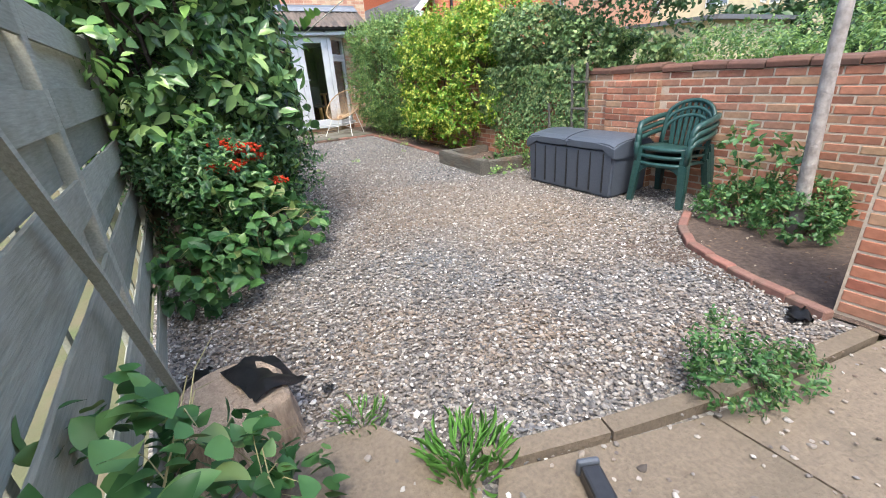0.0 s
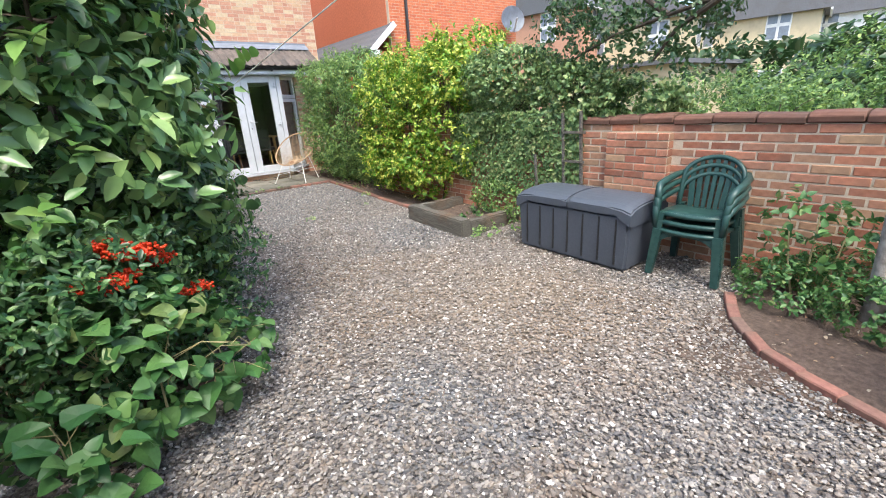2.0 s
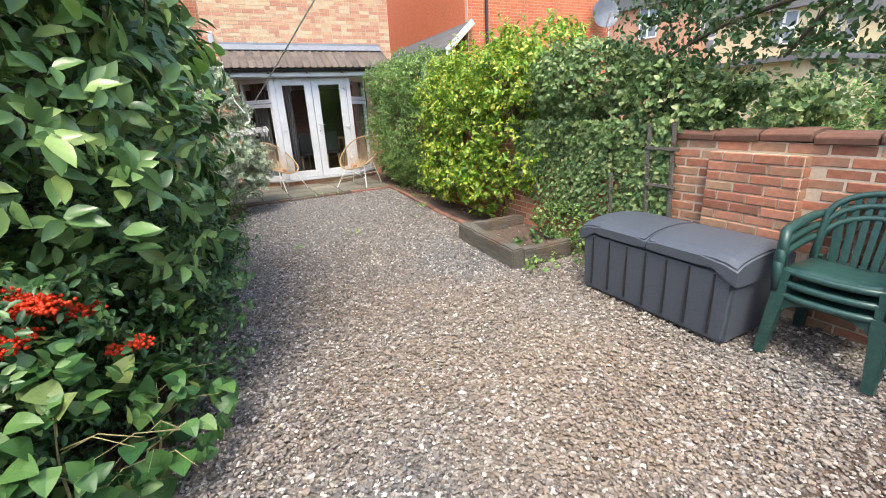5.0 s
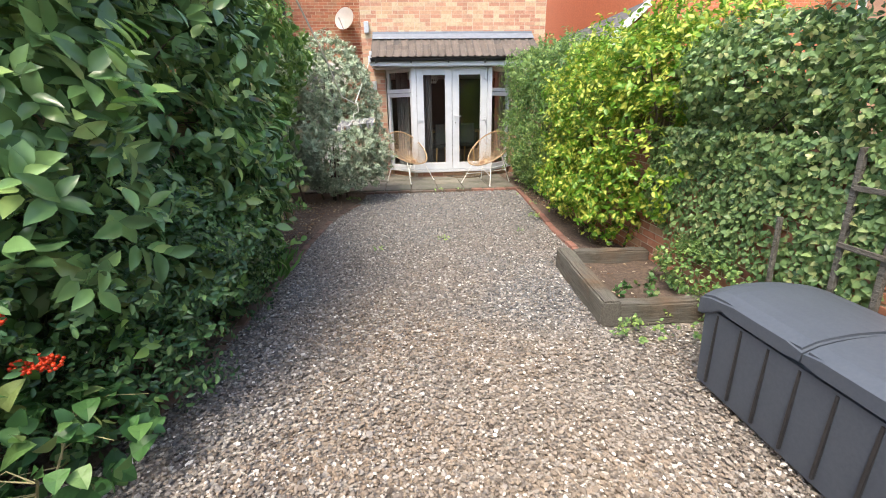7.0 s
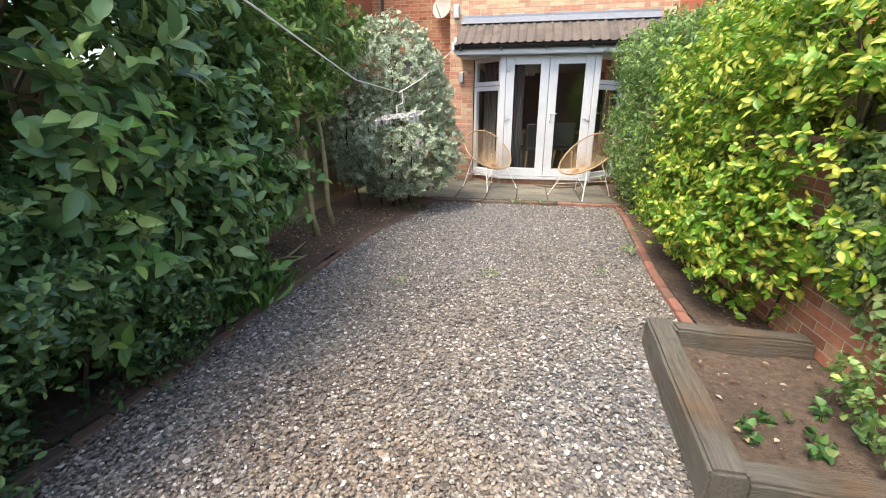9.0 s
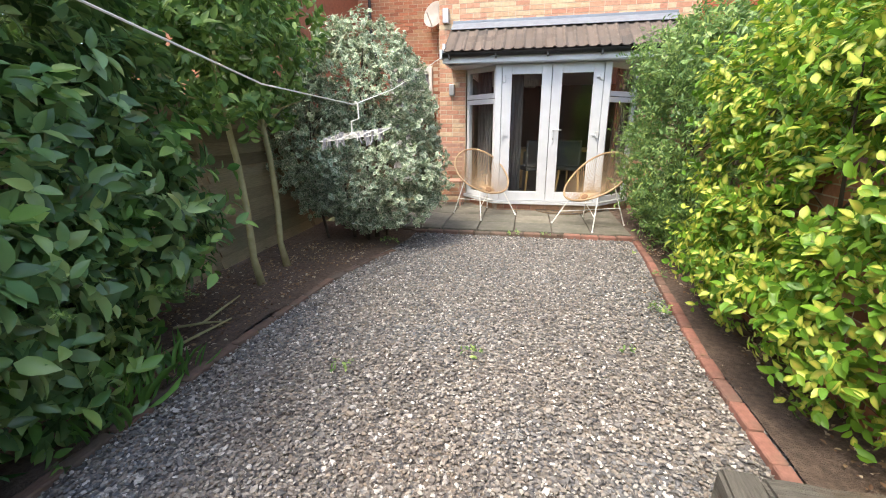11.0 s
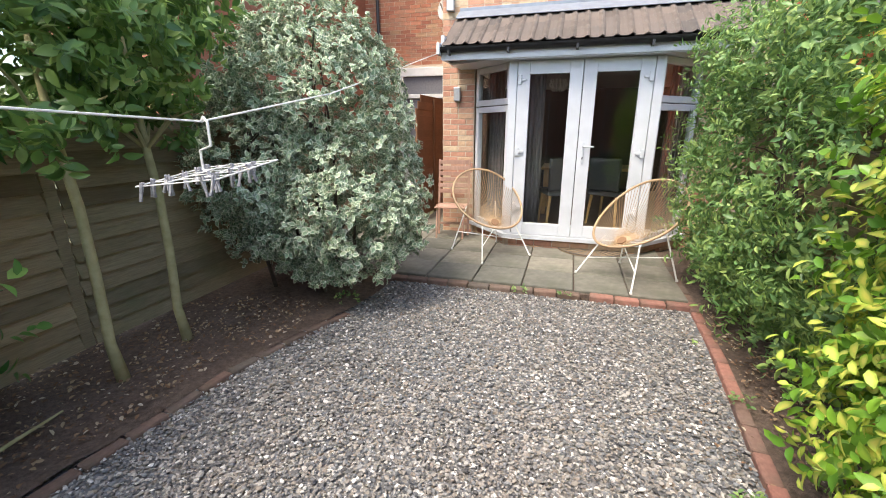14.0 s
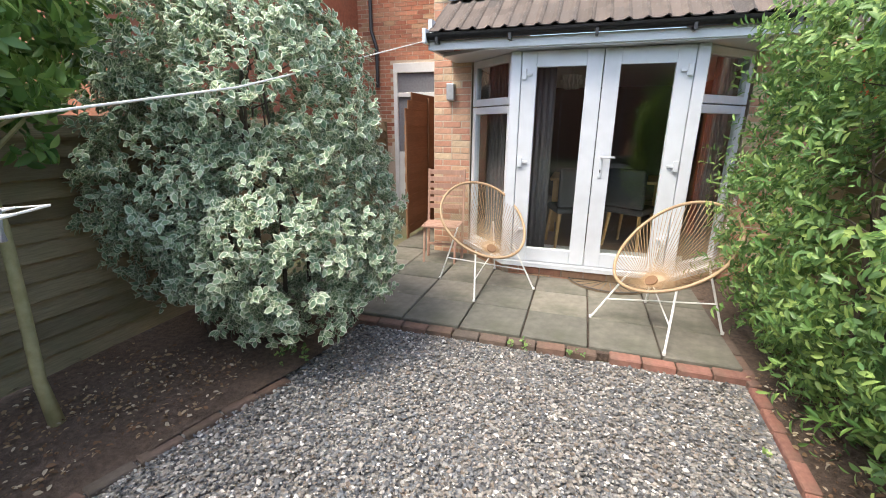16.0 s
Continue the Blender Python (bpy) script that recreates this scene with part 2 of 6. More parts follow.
M_BARK = plain("grey_bark", (0.23, 0.20, 0.18), (0.42, 0.38, 0.35), 14, 0.9, 0.9, 0.008, 0, 5)
M_STEM = plain("olive_stem", (0.29, 0.26, 0.12), (0.38, 0.34, 0.18), 16, 0.85, 0.6, 0.004)
M_TWIG = plain("dark_twig", (0.055, 0.042, 0.03), (0.09, 0.07, 0.05), 20, 0.9, 0.5, 0.004)
M_STUMP = pieces("pale_cut_wood", [(0, (0.46, 0.35, 0.26)), (1, (0.54, 0.42, 0.32))], 16, 0.9, 1.0, 0.03, (0.17, 0.11, 0.075), 0.95, (5, 5, 0.4))
# the room's dimness is put into this near-black wall colour
M_DARKROOM = plain("room_wall_in_shade", (0.07, 0.066, 0.062), (0.055, 0.052, 0.05), 5, 0.8, 0.1, 0.001)
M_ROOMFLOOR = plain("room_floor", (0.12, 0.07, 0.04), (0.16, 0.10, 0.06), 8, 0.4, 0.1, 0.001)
M_CURTAIN = plain("grey_curtain", (0.19, 0.19, 0.205), (0.15, 0.15, 0.165), 30, 0.9, 0.3, 0.002)
M_FABRIC = plain("dark_grey_fabric", (0.03, 0.034, 0.038), (0.045, 0.05, 0.055), 60, 0.9, 0.4, 0.002)
M_MAT = plain("coir_mat", (0.14, 0.10, 0.065), (0.22, 0.16, 0.10), 60, 0.95, 0.8, 0.004)
M_RENDER = plain("cream_render", (0.60, 0.50, 0.33), (0.54, 0.45, 0.30), 3, 0.9, 0.2, 0.004)
M_ROPE = plain("white_rope", (0.80, 0.80, 0.76), (0.70, 0.70, 0.66), 90, 0.7, 0.2, 0.001)
M_PEG = plain("grey_pegs", (0.20, 0.20, 0.22), (0.38, 0.38, 0.40), 40, 0.4, 0.1, 0.001)
M_PLANT = leaf_material("broad_leaf", [(0, (0.03, 0.095, 0.03)), (0.5, (0.065, 0.165, 0.045)), (0.85, (0.12, 0.235, 0.07)), (1, (0.19, 0.25, 0.085))], 0.45)
M_LAUREL = leaf_material("laurel_leaf", [(0, (0.055, 0.115, 0.045)), (0.45, (0.115, 0.22, 0.08)), (0.8, (0.18, 0.31, 0.11)), (1, (0.34, 0.47, 0.16))], 0.26, sheer=0.18)
M_PYRA = leaf_material("small_dark_leaf", [(0, (0.02, 0.065, 0.025)), (0.6, (0.055, 0.135, 0.045)), (1, (0.17, 0.28, 0.10))], 0.36, sheer=0.15)
M_EUON = leaf_material("yellow_variegated_leaf", [(0, (0.09, 0.22, 0.025)), (0.5, (0.19, 0.36, 0.035)), (1, (0.33, 0.48, 0.06))], 0.40, hearts=(0.68, 0.64, 0.14), sheer=0.35)
M_PITTO = leaf_material("cream_edged_leaf", [(0, (0.11, 0.19, 0.11)), (0.5, (0.19, 0.28, 0.16)), (1, (0.27, 0.35, 0.21))], 0.45, edge=(0.70, 0.74, 0.58), edge_from=0.68, sheer=0.2)
M_IVY = leaf_material("ivy_leaf", [(0, (0.07, 0.14, 0.05)), (0.5, (0.17, 0.27, 0.10)), (0.8, (0.29, 0.40, 0.15)), (1, (0.40, 0.42, 0.18))], 0.38, sheer=0.3)
M_CLIMB = leaf_material("climber_leaf", [(0, (0.09, 0.18, 0.06)), (0.6, (0.19, 0.32, 0.10)), (1, (0.38, 0.50, 0.15))], 0.38, sheer=0.35)
M_TREELEAF = leaf_material("tree_leaf", [(0, (0.03, 0.075, 0.028)), (0.7, (0.06, 0.12, 0.04)), (1, (0.10, 0.12, 0.06))], 0.4)
M_YOUNG = leaf_material("light_tree_leaf", [(0, (0.065, 0.145, 0.04)), (0.6, (0.135, 0.25, 0.06)), (1, (0.28, 0.40, 0.12))], 0.36, sheer=0.35)
M_SHOOT = leaf_material("young_laurel_leaf", [(0, (0.06, 0.16, 0.04)), (0.6, (0.13, 0.27, 0.06)), (1, (0.27, 0.42, 0.11))], 0.34, sheer=0.3)
M_GRASS = leaf_material("grass_blade", [(0, (0.08, 0.22, 0.04)), (1, (0.17, 0.36, 0.08))], 0.5)
M_DRY = leaf_material("dry_leaf", [(0, (0.10, 0.055, 0.03)), (0.4, (0.22, 0.13, 0.075)), (0.75, (0.34, 0.25, 0.15)), (1, (0.52, 0.46, 0.36))], 0.8)
M_BERRY = plain("red_berry", (0.62, 0.035, 0.012), (0.75, 0.07, 0.015), 40, 0.35, 0.1, 0.001)
M_PETAL = plain("pale_pink_petal", (0.75, 0.60, 0.62), (0.82, 0.76, 0.76), 30, 0.6, 0.1, 0.001)


def glass_material():
    k = Nodes("window_glass")
    k.done((0.9, 0.95, 0.93), 0.0)
    k.bsdf.inputs["Transmission Weight"].default_value = 1.0
    k.bsdf.inputs["IOR"].default_value = 1.45
    return k.m


M_GLASS = glass_material()


# ---- building helpers ----
def raw(name, verts, faces, material, parent=None, label="", smooth=False):
    me = bpy.data.meshes.new(name)
    me.from_pydata([tuple(v) for v in verts], [], faces)
    if smooth:
        me.shade_smooth()
    me.materials.append(material)
    ob = new(name, me)
    ob.parent = parent
    if label:
        ob["label"] = label
    return ob


def part(name, bm, material, parent=None, label="", smooth=False):
    me = bpy.data.meshes.new(name)
    bmesh.ops.recalc_face_normals(bm, faces=bm.faces)
    bm.to_mesh(me)
    bm.free()
    if smooth:
        me.shade_smooth()
    me.materials.append(material)
    ob = new(name, me)
    ob.parent = parent
    if label:
        ob["label"] = label
    return ob


def share(name, me, m, parent=None):
    ob = new(name, me)
    ob.parent = parent
    ob.matrix_basis = m
    return ob


def thing(name, label, category, m=None, group="", kind=""):
    e = tagged(new(name), label, category, group, kind)
    if m:
        e.matrix_basis = m
    return e


def box(bm, x0, y0, z0, x1, y1, z1, bevel=0.0, m=None):
    vs = [bm.verts.new((x, y, z)) for x in (x0, x1) for y in (y0, y1) for z in (z0, z1)]
    fs = [bm.faces.new([vs[i] for i in q]) for q in ((0, 1, 3, 2), (4, 6, 7, 5), (0, 4, 5, 1), (2, 3, 7, 6), (0, 2, 6, 4), (1, 5, 7, 3))]
    if m:
        bmesh.ops.transform(bm, matrix=m, verts=vs)
    if bevel:
        es = list({e for f in fs for e in f.edges})
        bmesh.ops.bevel(bm, geom=es, offset=bevel, segments=2, affect="EDGES", profile=0.5)
    return bm


def boxed(x0, y0, z0, x1, y1, z1, bevel=0.0, m=None):
    return box(bmesh.new(), x0, y0, z0, x1, y1, z1, bevel, m)


def tube(bm, pts, radii, sides=8, closed=False):
    """A round bar along points."""
    pts = [Vector(p) for p in pts]
    n = len(pts)
    if isinstance(radii, (int, float)):
        radii = [radii] * n
    rings, side = [], None
    for i, p in enumerate(pts):
        a = pts[(i - 1) % n] if (closed or i) else p
        b = pts[(i + 1) % n] if (closed or i < n - 1) else p
        d = (b - a).normalized()
        if side is None:
            side = d.orthogonal().normalized()
        side = (side - d * side.dot(d)).normalized()
        up = d.cross(side)
        rings.append([bm.verts.new(p + (side * math.cos(k * math.tau / sides) + up * math.sin(k * math.tau / sides)) * radii[i]) for k in range(sides)])
    for i in range(n if closed else n - 1):
        r, s = rings[i], rings[(i + 1) % n]
        for k in range(sides):
            bm.faces.new((r[k], r[(k + 1) % sides], s[(k + 1) % sides], s[k]))
    if not closed:
        bm.faces.new(rings[0][::-1])
        bm.faces.new(rings[-1])
    return bm


def prism(outline, z0, z1):
    """An upright block over an outline in plan."""
    bm = bmesh.new()
    lo = [bm.verts.new((x, y, z0)) for x, y in outline]
    hi = [bm.verts.new((x, y, z1)) for x, y in outline]
    bm.faces.new(lo[::-1])
    bm.faces.new(hi)
    for i in range(len(lo)):
        j = (i + 1) % len(lo)
        bm.faces.new((lo[i], lo[j], hi[j], hi[i]))
    return bm


def numpy_mesh(name, verts, tris, material, parent=None, rim=None, smooth=False):
    me = bpy.data.meshes.new(name)
    nt = len(tris)
    me.vertices.add(len(verts))
    me.vertices.foreach_set("co", verts.astype(np.float32).ravel())
    me.loops.add(nt * 3)
    me.loops.foreach_set("vertex_index", tris.astype(np.int32).ravel())
    me.polygons.add(nt)
    me.polygons.foreach_set("loop_start", np.arange(0, nt * 3, 3, dtype=np.int32))
    me.update(calc_edges=True)
    if rim is not None:
        at = me.attributes.new("rim", "FLOAT", "POINT")
        at.data.foreach_set("value", rim.astype(np.float32))
    if smooth:
        me.shade_smooth()
    else:
        me.shade_flat()
    me.materials.append(material)
    ob = new(name, me)
    ob.parent = parent
    return ob


RNG = np.random.default_rng(7)


def unit(a):
    return a / np.maximum(np.linalg.norm(a, axis=-1, keepdims=True), 1e-6)


LEAF = np.array([(0, 0, 0), (0.28, 0.4, 0.10), (0.68, 0.42, 0.08), (1, 0, -0.10), (0.68, -0.42, 0.08), (0.28, -0.4, 0.10), (0.5, 0, 0.0)])


def smooth_leaf(points, heart):
    """A leaf outline with a raised blade on both sides of the midrib; the last vertex is its middle."""
    half = []
    for i in range(1, points):
        u = i / points
        w = 0.47 * math.sin(math.pi * u ** 0.8) ** 0.8 if not heart else 0.47 * math.sin(math.pi * (0.12 + 0.88 * u) ** 0.62) ** 0.75
        half.append((u if not heart else u - 0.14 * max(0, 1 - u * 4), w, 0.09 * math.sin(math.pi * u) - 0.12 * u * u))
    out = [(0, 0, 0)] + half + [(1, 0, -0.14)] + [(a, -b, c) for a, b, c in half[::-1]] + [(0.45, 0, -0.015)]
    return np.array(out)


LEAF8, HEART = smooth_leaf(4, False), smooth_leaf(6, True)


def leaf_cloud(name, P, D, N, size, width, material, parent=None, shape=LEAF):
    """One mesh of many leaves: foot P, way D, upper side N."""
    n = len(P)
    D = unit(D)
    S = unit(np.cross(N, D))
    N = np.cross(D, S)
    T = shape[None] * np.ones((n, 1, 1))
    size, width = np.broadcast_to(size, n)[:, None, None], np.broadcast_to(width, n)[:, None, None]
    V = P[:, None] + size * (T[..., :1] * D[:, None] + width * T[..., 1:2] * S[:, None] + T[..., 2:] * N[:, None])
    k = len(shape) - 1
    fan = np.array([(k, i, (i + 1) % k) for i in range(k)])
    F = fan[None] + (k + 1) * np.arange(n)[:, None, None]
    rim = np.tile(np.array([1.0] * k + [0.0]), n)
    return numpy_mesh(name, V.reshape(-1, 3), F.reshape(-1, 3), material, parent, rim, True)


def lumps(q, f):
    """Smooth lumpy values between -1 and 1."""
    return (np.sin(q[:, 0] * f + 1.3 * np.sin(q[:, 1] * f * 1.7)) + np.sin(q[:, 1] * f * 1.3 + 2 + 1.1 * np.sin(q[:, 2] * f * 1.4)) + np.sin(q[:, 2] * f * 1.1 + 4 + 1.2 * np.sin(q[:, 0] * f * 1.9))) / 3


def shoots(blobs, count, per, reach, depth=0.35, rough=0.16, rise=0.35, freq=4.0, lowest=0.03, keep=None):
    """Leaf feet, ways and upper sides on the shoots of a shrub whose crown is made of lobes."""
    B = np.array(blobs, float)
    w = (B[:, 3] * B[:, 4] + B[:, 4] * B[:, 5] + B[:, 3] * B[:, 5])
    i = RNG.choice(len(B), count, p=w / w.sum())
    d = unit(RNG.normal(size=(count, 3)))
    r = 1 - depth * RNG.random(count) ** 1.6
    q = B[i, :3] + d * B[i, 3:] * r[:, None]
    q = q + d * (lumps(q, freq) * rough + lumps(q, freq * 3.1) * rough * 0.5)[:, None]
    inside = np.zeros(count, bool)
    for b in B:
        inside |= (((q - b[:3]) / b[3:]) ** 2).sum(1) < 0.5
    ok = (q[:, 2] > lowest) & ~inside
    if keep is not None:
        ok &= keep(q)
    q, d = q[ok], d[ok]
    n = len(q)
    axis = unit(d / 1.0 + RNG.normal(size=(n, 3)) * 0.45 + np.array([0, 0, rise]))
    k = np.arange(per)
    along = (k / max(1, per - 1))[None, :, None] * reach
    P = q[:, None] + axis[:, None] * along
    a = axis[:, None] * np.ones((1, per, 1))
    rnd = RNG.normal(size=(n, per, 3))
    perp = unit(rnd - (rnd * a).sum(-1, keepdims=True) * a)
    D = unit(perp + a * 0.55)
    N = unit(a + RNG.normal(size=(n, per, 3)) * 0.25 + np.array([0, 0, 0.5]))
    return P.reshape(-1, 3), D.reshape(-1, 3), N.reshape(-1, 3)


def shrub(name, label, category, blobs, material, count, per, reach, size, width, base, stems=5, shape=LEAF, depth=0.35, rough=0.16, rise=0.35, group="", stem_mat=None, keep=None, freq=4.0, stem_r=0.014):
    e = thing(name, label, category, pose(*base), group)
    P, D, N = shoots(blobs, count, per, reach, depth, rough, rise, freq, keep=keep)
    P = P - np.array(base)
    L = size * (0.65 + 0.6 * RNG.random(len(P)))
    leaf_cloud("crown", P, D, N, L, width, material, e, shape)
    for s in range(stems):
        b = blobs[s % len(blobs)]
        bm = bmesh.new()
        x, y = b[0] + random.uniform(-0.35, 0.35) * b[3] - base[0], b[1] + random.uniform(-0.4, 0.4) * b[4] - base[1]
        pts = [(x * 0.75 + random.uniform(-0.05, 0.05), y * 0.75, -0.02), (x * 0.9, y * 0.9, b[2] * 0.35), (x, y, b[2] * 0.8), (x + random.uniform(-0.2, 0.2), y + random.uniform(-0.2, 0.2), b[2] + b[5] * 0.6)]
        tube(bm, pts, [stem_r * 1.4, stem_r * 1.1, stem_r * 0.8, stem_r * 0.3], 6)
        for _ in range(5):
            t = random.uniform(0.3, 0.9)
            p = Vector(pts[1]).lerp(Vector(pts[3]), t)
            o = Vector((random.uniform(-0.8, 0.8) * b[3], random.uniform(-0.8, 0.8) * b[4], random.uniform(0, 0.4) * b[5]))
            tube(bm, [p, p + o * 0.5 + Vector((0, 0, 0.05)), p + o], [stem_r * 0.5, stem_r * 0.35, stem_r * 0.15], 4)
        part("stem", bm, stem_mat or M_TWIG, e)
    return e


def brick_mesh(name, lx, ly, lz, material, chamfer=0.006):
    """A brick centred on its middle, with worn front edges."""
    bm = boxed(-lx / 2, -ly / 2, -lz / 2, lx / 2, ly / 2, lz / 2)
    me = bpy.data.meshes.new(name)
    bmesh.ops.bevel(bm, geom=list(bm.edges), offset=chamfer, segments=1, affect="EDGES")
    bmesh.ops.recalc_face_normals(bm, faces=bm.faces)
    bm.to_mesh(me)
    bm.free()
    me.materials.append(material)
    return me


CUBE = np.array([(x, y, z) for x in (-0.5, 0.5) for y in (-0.5, 0.5) for z in (-0.5, 0.5)])
CUBE_T = np.array([(0, 1, 3), (0, 3, 2), (4, 6, 7), (4, 7, 5), (0, 4, 5), (0, 5, 1), (2, 3, 7), (2, 7, 6), (0, 2, 6), (0, 6, 4), (1, 5, 7), (1, 7, 3)])


def blocks(name, centres, sizes, material, parent, kind="stuff"):
    """Many small blocks joined in one mesh."""
    c, s = np.array(centres, float), np.array(sizes, float)
    V = c[:, None] + CUBE[None] * s[:, None]
    F = CUBE_T[None] + 8 * np.arange(len(c))[:, None, None]
    ob = numpy_mesh(name, V.reshape(-1, 3), F.reshape(-1, 3), material, parent)
    return tagged(ob, kind=kind)


def courses(u0, u1, z0, z1, length=0.227, height=0.075, holes=(), mixed=False):
    """Brick middles and lengths along a wall in running bond."""
    out = []
    row = 0
    z = z0 + height / 2
    while z < z1 - 0.01:
        u = u0 - (length / 2 if row % 2 else 0)
        while u < u1 - 0.01:
            ln = length / 2 if (mixed and random.random() < 0.3) else length
            a, b = max(u, u0), min(u + ln, u1)
            u += ln
            if b - a > 0.04 and not any(h[0] < (a + b) / 2 < h[1] and h[2] < z < h[3] for h in holes):
                out.append(((a + b) / 2, z, b - a - 0.012))
        z += height
        row += 1
    return out


# ---- ground ----
ground = tagged(raw("ground", [(-300, -300, -0.06), (300, -300, -0.06), (300, 300, -0.06), (-300, 300, -0.06)], [(0, 1, 2, 3)], M_GROUND), "rough earth and grass around the gardens", "ground", kind="structure")


def sheet(name, x0, y0, x1, y1, z, step, bumps, material, label, category, keep=None):
    nx, ny = int((x1 - x0) / step) + 1, int((y1 - y0) / step) + 1
    vs, fs = [], []
    for j in range(ny):
        for i in range(nx):
            x, y = x0 + (x1 - x0) * i / (nx - 1), y0 + (y1 - y0) * j / (ny - 1)
            vs.append((x, y, z + bumps * noise.noise((x * 2.1, y * 2.1, 3)) + bumps * 0.5 * noise.noise((x * 7, y * 7, 1))))
    for j in range(ny - 1):
        for i in range(nx - 1):
            a = j * nx + i
            fs.append((a, a + 1, a + nx + 1, a + nx))
    return tagged(raw(name, vs, fs, material, smooth=True), label, category, kind="structure")


west = sheet("ground_soil_west", -0.45, 3.0, 0.82, 9.6, 0.01, 0.06, 0.03, M_SOIL, "bare dark soil bed along the fence", "soil")
for v in west.data.vertices:
    v.co.x += (np.interp(v.co.y, [3.0, 5.0, 6.4, 7.3, 8.0, 8.5, 9.5], [0.62, 0.78, 0.83, 0.90, 1.06, 1.23, 1.3]) - 0.82) * (v.co.x + 0.45) / 1.27
east = sheet("ground_soil_east", 3.90, 5.35, 4.9, 11.4, 0.006, 0.06, 0.015, M_SOIL, "bare soil strip under the hedge", "soil")
for v in east.data.vertices:
    v.co.x += np.interp(v.co.y, [5.3, 6.4, 7.6, 8.6, 9.4], [0.02, 0.02, 0.10, 0.20, 0.24]) * (4.9 - v.co.x)
sheet("ground_soil_sleeper_bed", 3.5, 4.1, 4.7, 5.2, 0.05, 0.06, 0.03, M_SOIL, "reddish soil in the raised sleeper bed", "soil")
sheet("ground_soil_curved_bed", 2.75, -1.5, 4.5, 1.5, -0.012, 0.06, 0.012, M_SOIL, "brown soil bed below the garden wall", "soil")
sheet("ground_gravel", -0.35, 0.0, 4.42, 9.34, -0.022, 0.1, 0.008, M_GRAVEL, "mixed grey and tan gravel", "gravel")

# ---- loose gravel stones ----
ICO_V = np.array([(0, 0, 1), (0.894, 0, 0.447), (0.276, 0.851, 0.447), (-0.724, 0.526, 0.447), (-0.724, -0.526, 0.447), (0.276, -0.851, 0.447), (0.724, 0.526, -0.447), (-0.276, 0.851, -0.447), (-0.894, 0, -0.447), (-0.276, -0.851, -0.447), (0.724, -0.526, -0.447), (0, 0, -1)])
ICO_T = np.array([(0, 1, 2), (0, 2, 3), (0, 3, 4), (0, 4, 5), (0, 5, 1), (1, 6, 2), (2, 7, 3), (3, 8, 4), (4, 9, 5), (5, 10, 1), (6, 7, 2), (7, 8, 3), (8, 9, 4), (9, 10, 5), (10, 6, 1), (11, 7, 6), (11, 8, 7), (11, 9, 8), (11, 10, 9), (11, 6, 10)])


def curve_bed(y):
    """The gravel's east limit along the curved edging."""
    return np.interp(y, [0.0, 0.2, 0.45, 0.8, 1.05, 1.25, 1.45, 1.5], [2.66, 2.68, 2.78, 2.94, 3.1, 3.33, 3.7, 4.4])


def west_edge(y):
    return np.interp(y, [0, 3.0, 3.05, 3.6, 7.2, 8.0, 8.3, 9.4], [-0.3, -0.3, 0.5, 0.74, 0.88, 1.05, 1.2, 1.3])


def east_edge(y):
    return np.where(y < 1.5, curve_bed(y), np.where(y < 5.25, 4.42, np.interp(y, [5.2, 6.2, 9.3], [3.80, 3.84, 4.04])))


def front_edge(x):
    return np.interp(x, [-0.3, 0.15, 0.5, 0.7, 1.2, 2.7], [1.0, 0.95, 0.75, 0.42, 0.28, -0.05])


def on_gravel(x, y):
    bed = (x > 3.42) & (y > 4.02) & (y < 5.3)
    return (x > west_edge(y)) & (x < east_edge(y)) & (y > front_edge(x)) & (y < 9.3) & ~bed


n = 104000
gx, gy = RNG.uniform(-0.3, 4.4, n), RNG.uniform(-0.6, 9.3, n)
stray = (gx > 0.3) & (gx < 2.65) & (gy < front_edge(gx) - 0.02) & (RNG.random(n) < 0.06)
ok = on_gravel(gx, gy) | stray
gx, gy, stray = gx[ok], gy[ok], stray[ok]
n = len(gx)
size = 0.0076 + 0.0072 * RNG.random(n) ** 1.5
size = np.where(RNG.random(n) < 0.08, size * 1.5, size)
V = ICO_V[None] * (1 + 0.18 * RNG.normal(size=(n, 12, 1)))
V = V * np.stack([np.ones(n), 0.6 + 0.3 * RNG.random(n), 0.38 + 0.25 * RNG.random(n)], 1)[:, None] * size[:, None, None]
a, b = RNG.uniform(0, math.tau, n), RNG.normal(0, 0.22, n)
ca, sa, cb, sb = np.cos(a)[:, None], np.sin(a)[:, None], np.cos(b)[:, None], np.sin(b)[:, None]
X, Y, Z = V[..., 0], V[..., 1], V[..., 2]
X, Z = X * cb + Z * sb, Z * cb - X * sb
X, Y = X * ca - Y * sa, X * sa + Y * ca
V = np.stack([X + gx[:, None], Y + gy[:, None], Z - 0.018 + (RNG.uniform(0.002, 0.016, n) + 0.026 * stray)[:, None]], -1)
F = ICO_T[None] + 12 * np.arange(n)[:, None, None]
tagged(numpy_mesh("gravel_stones", V.reshape(-1, 3), F.reshape(-1, 3), M_STONE), "loose angular grey, tan and white gravel stones", "gravel", kind="stuff")


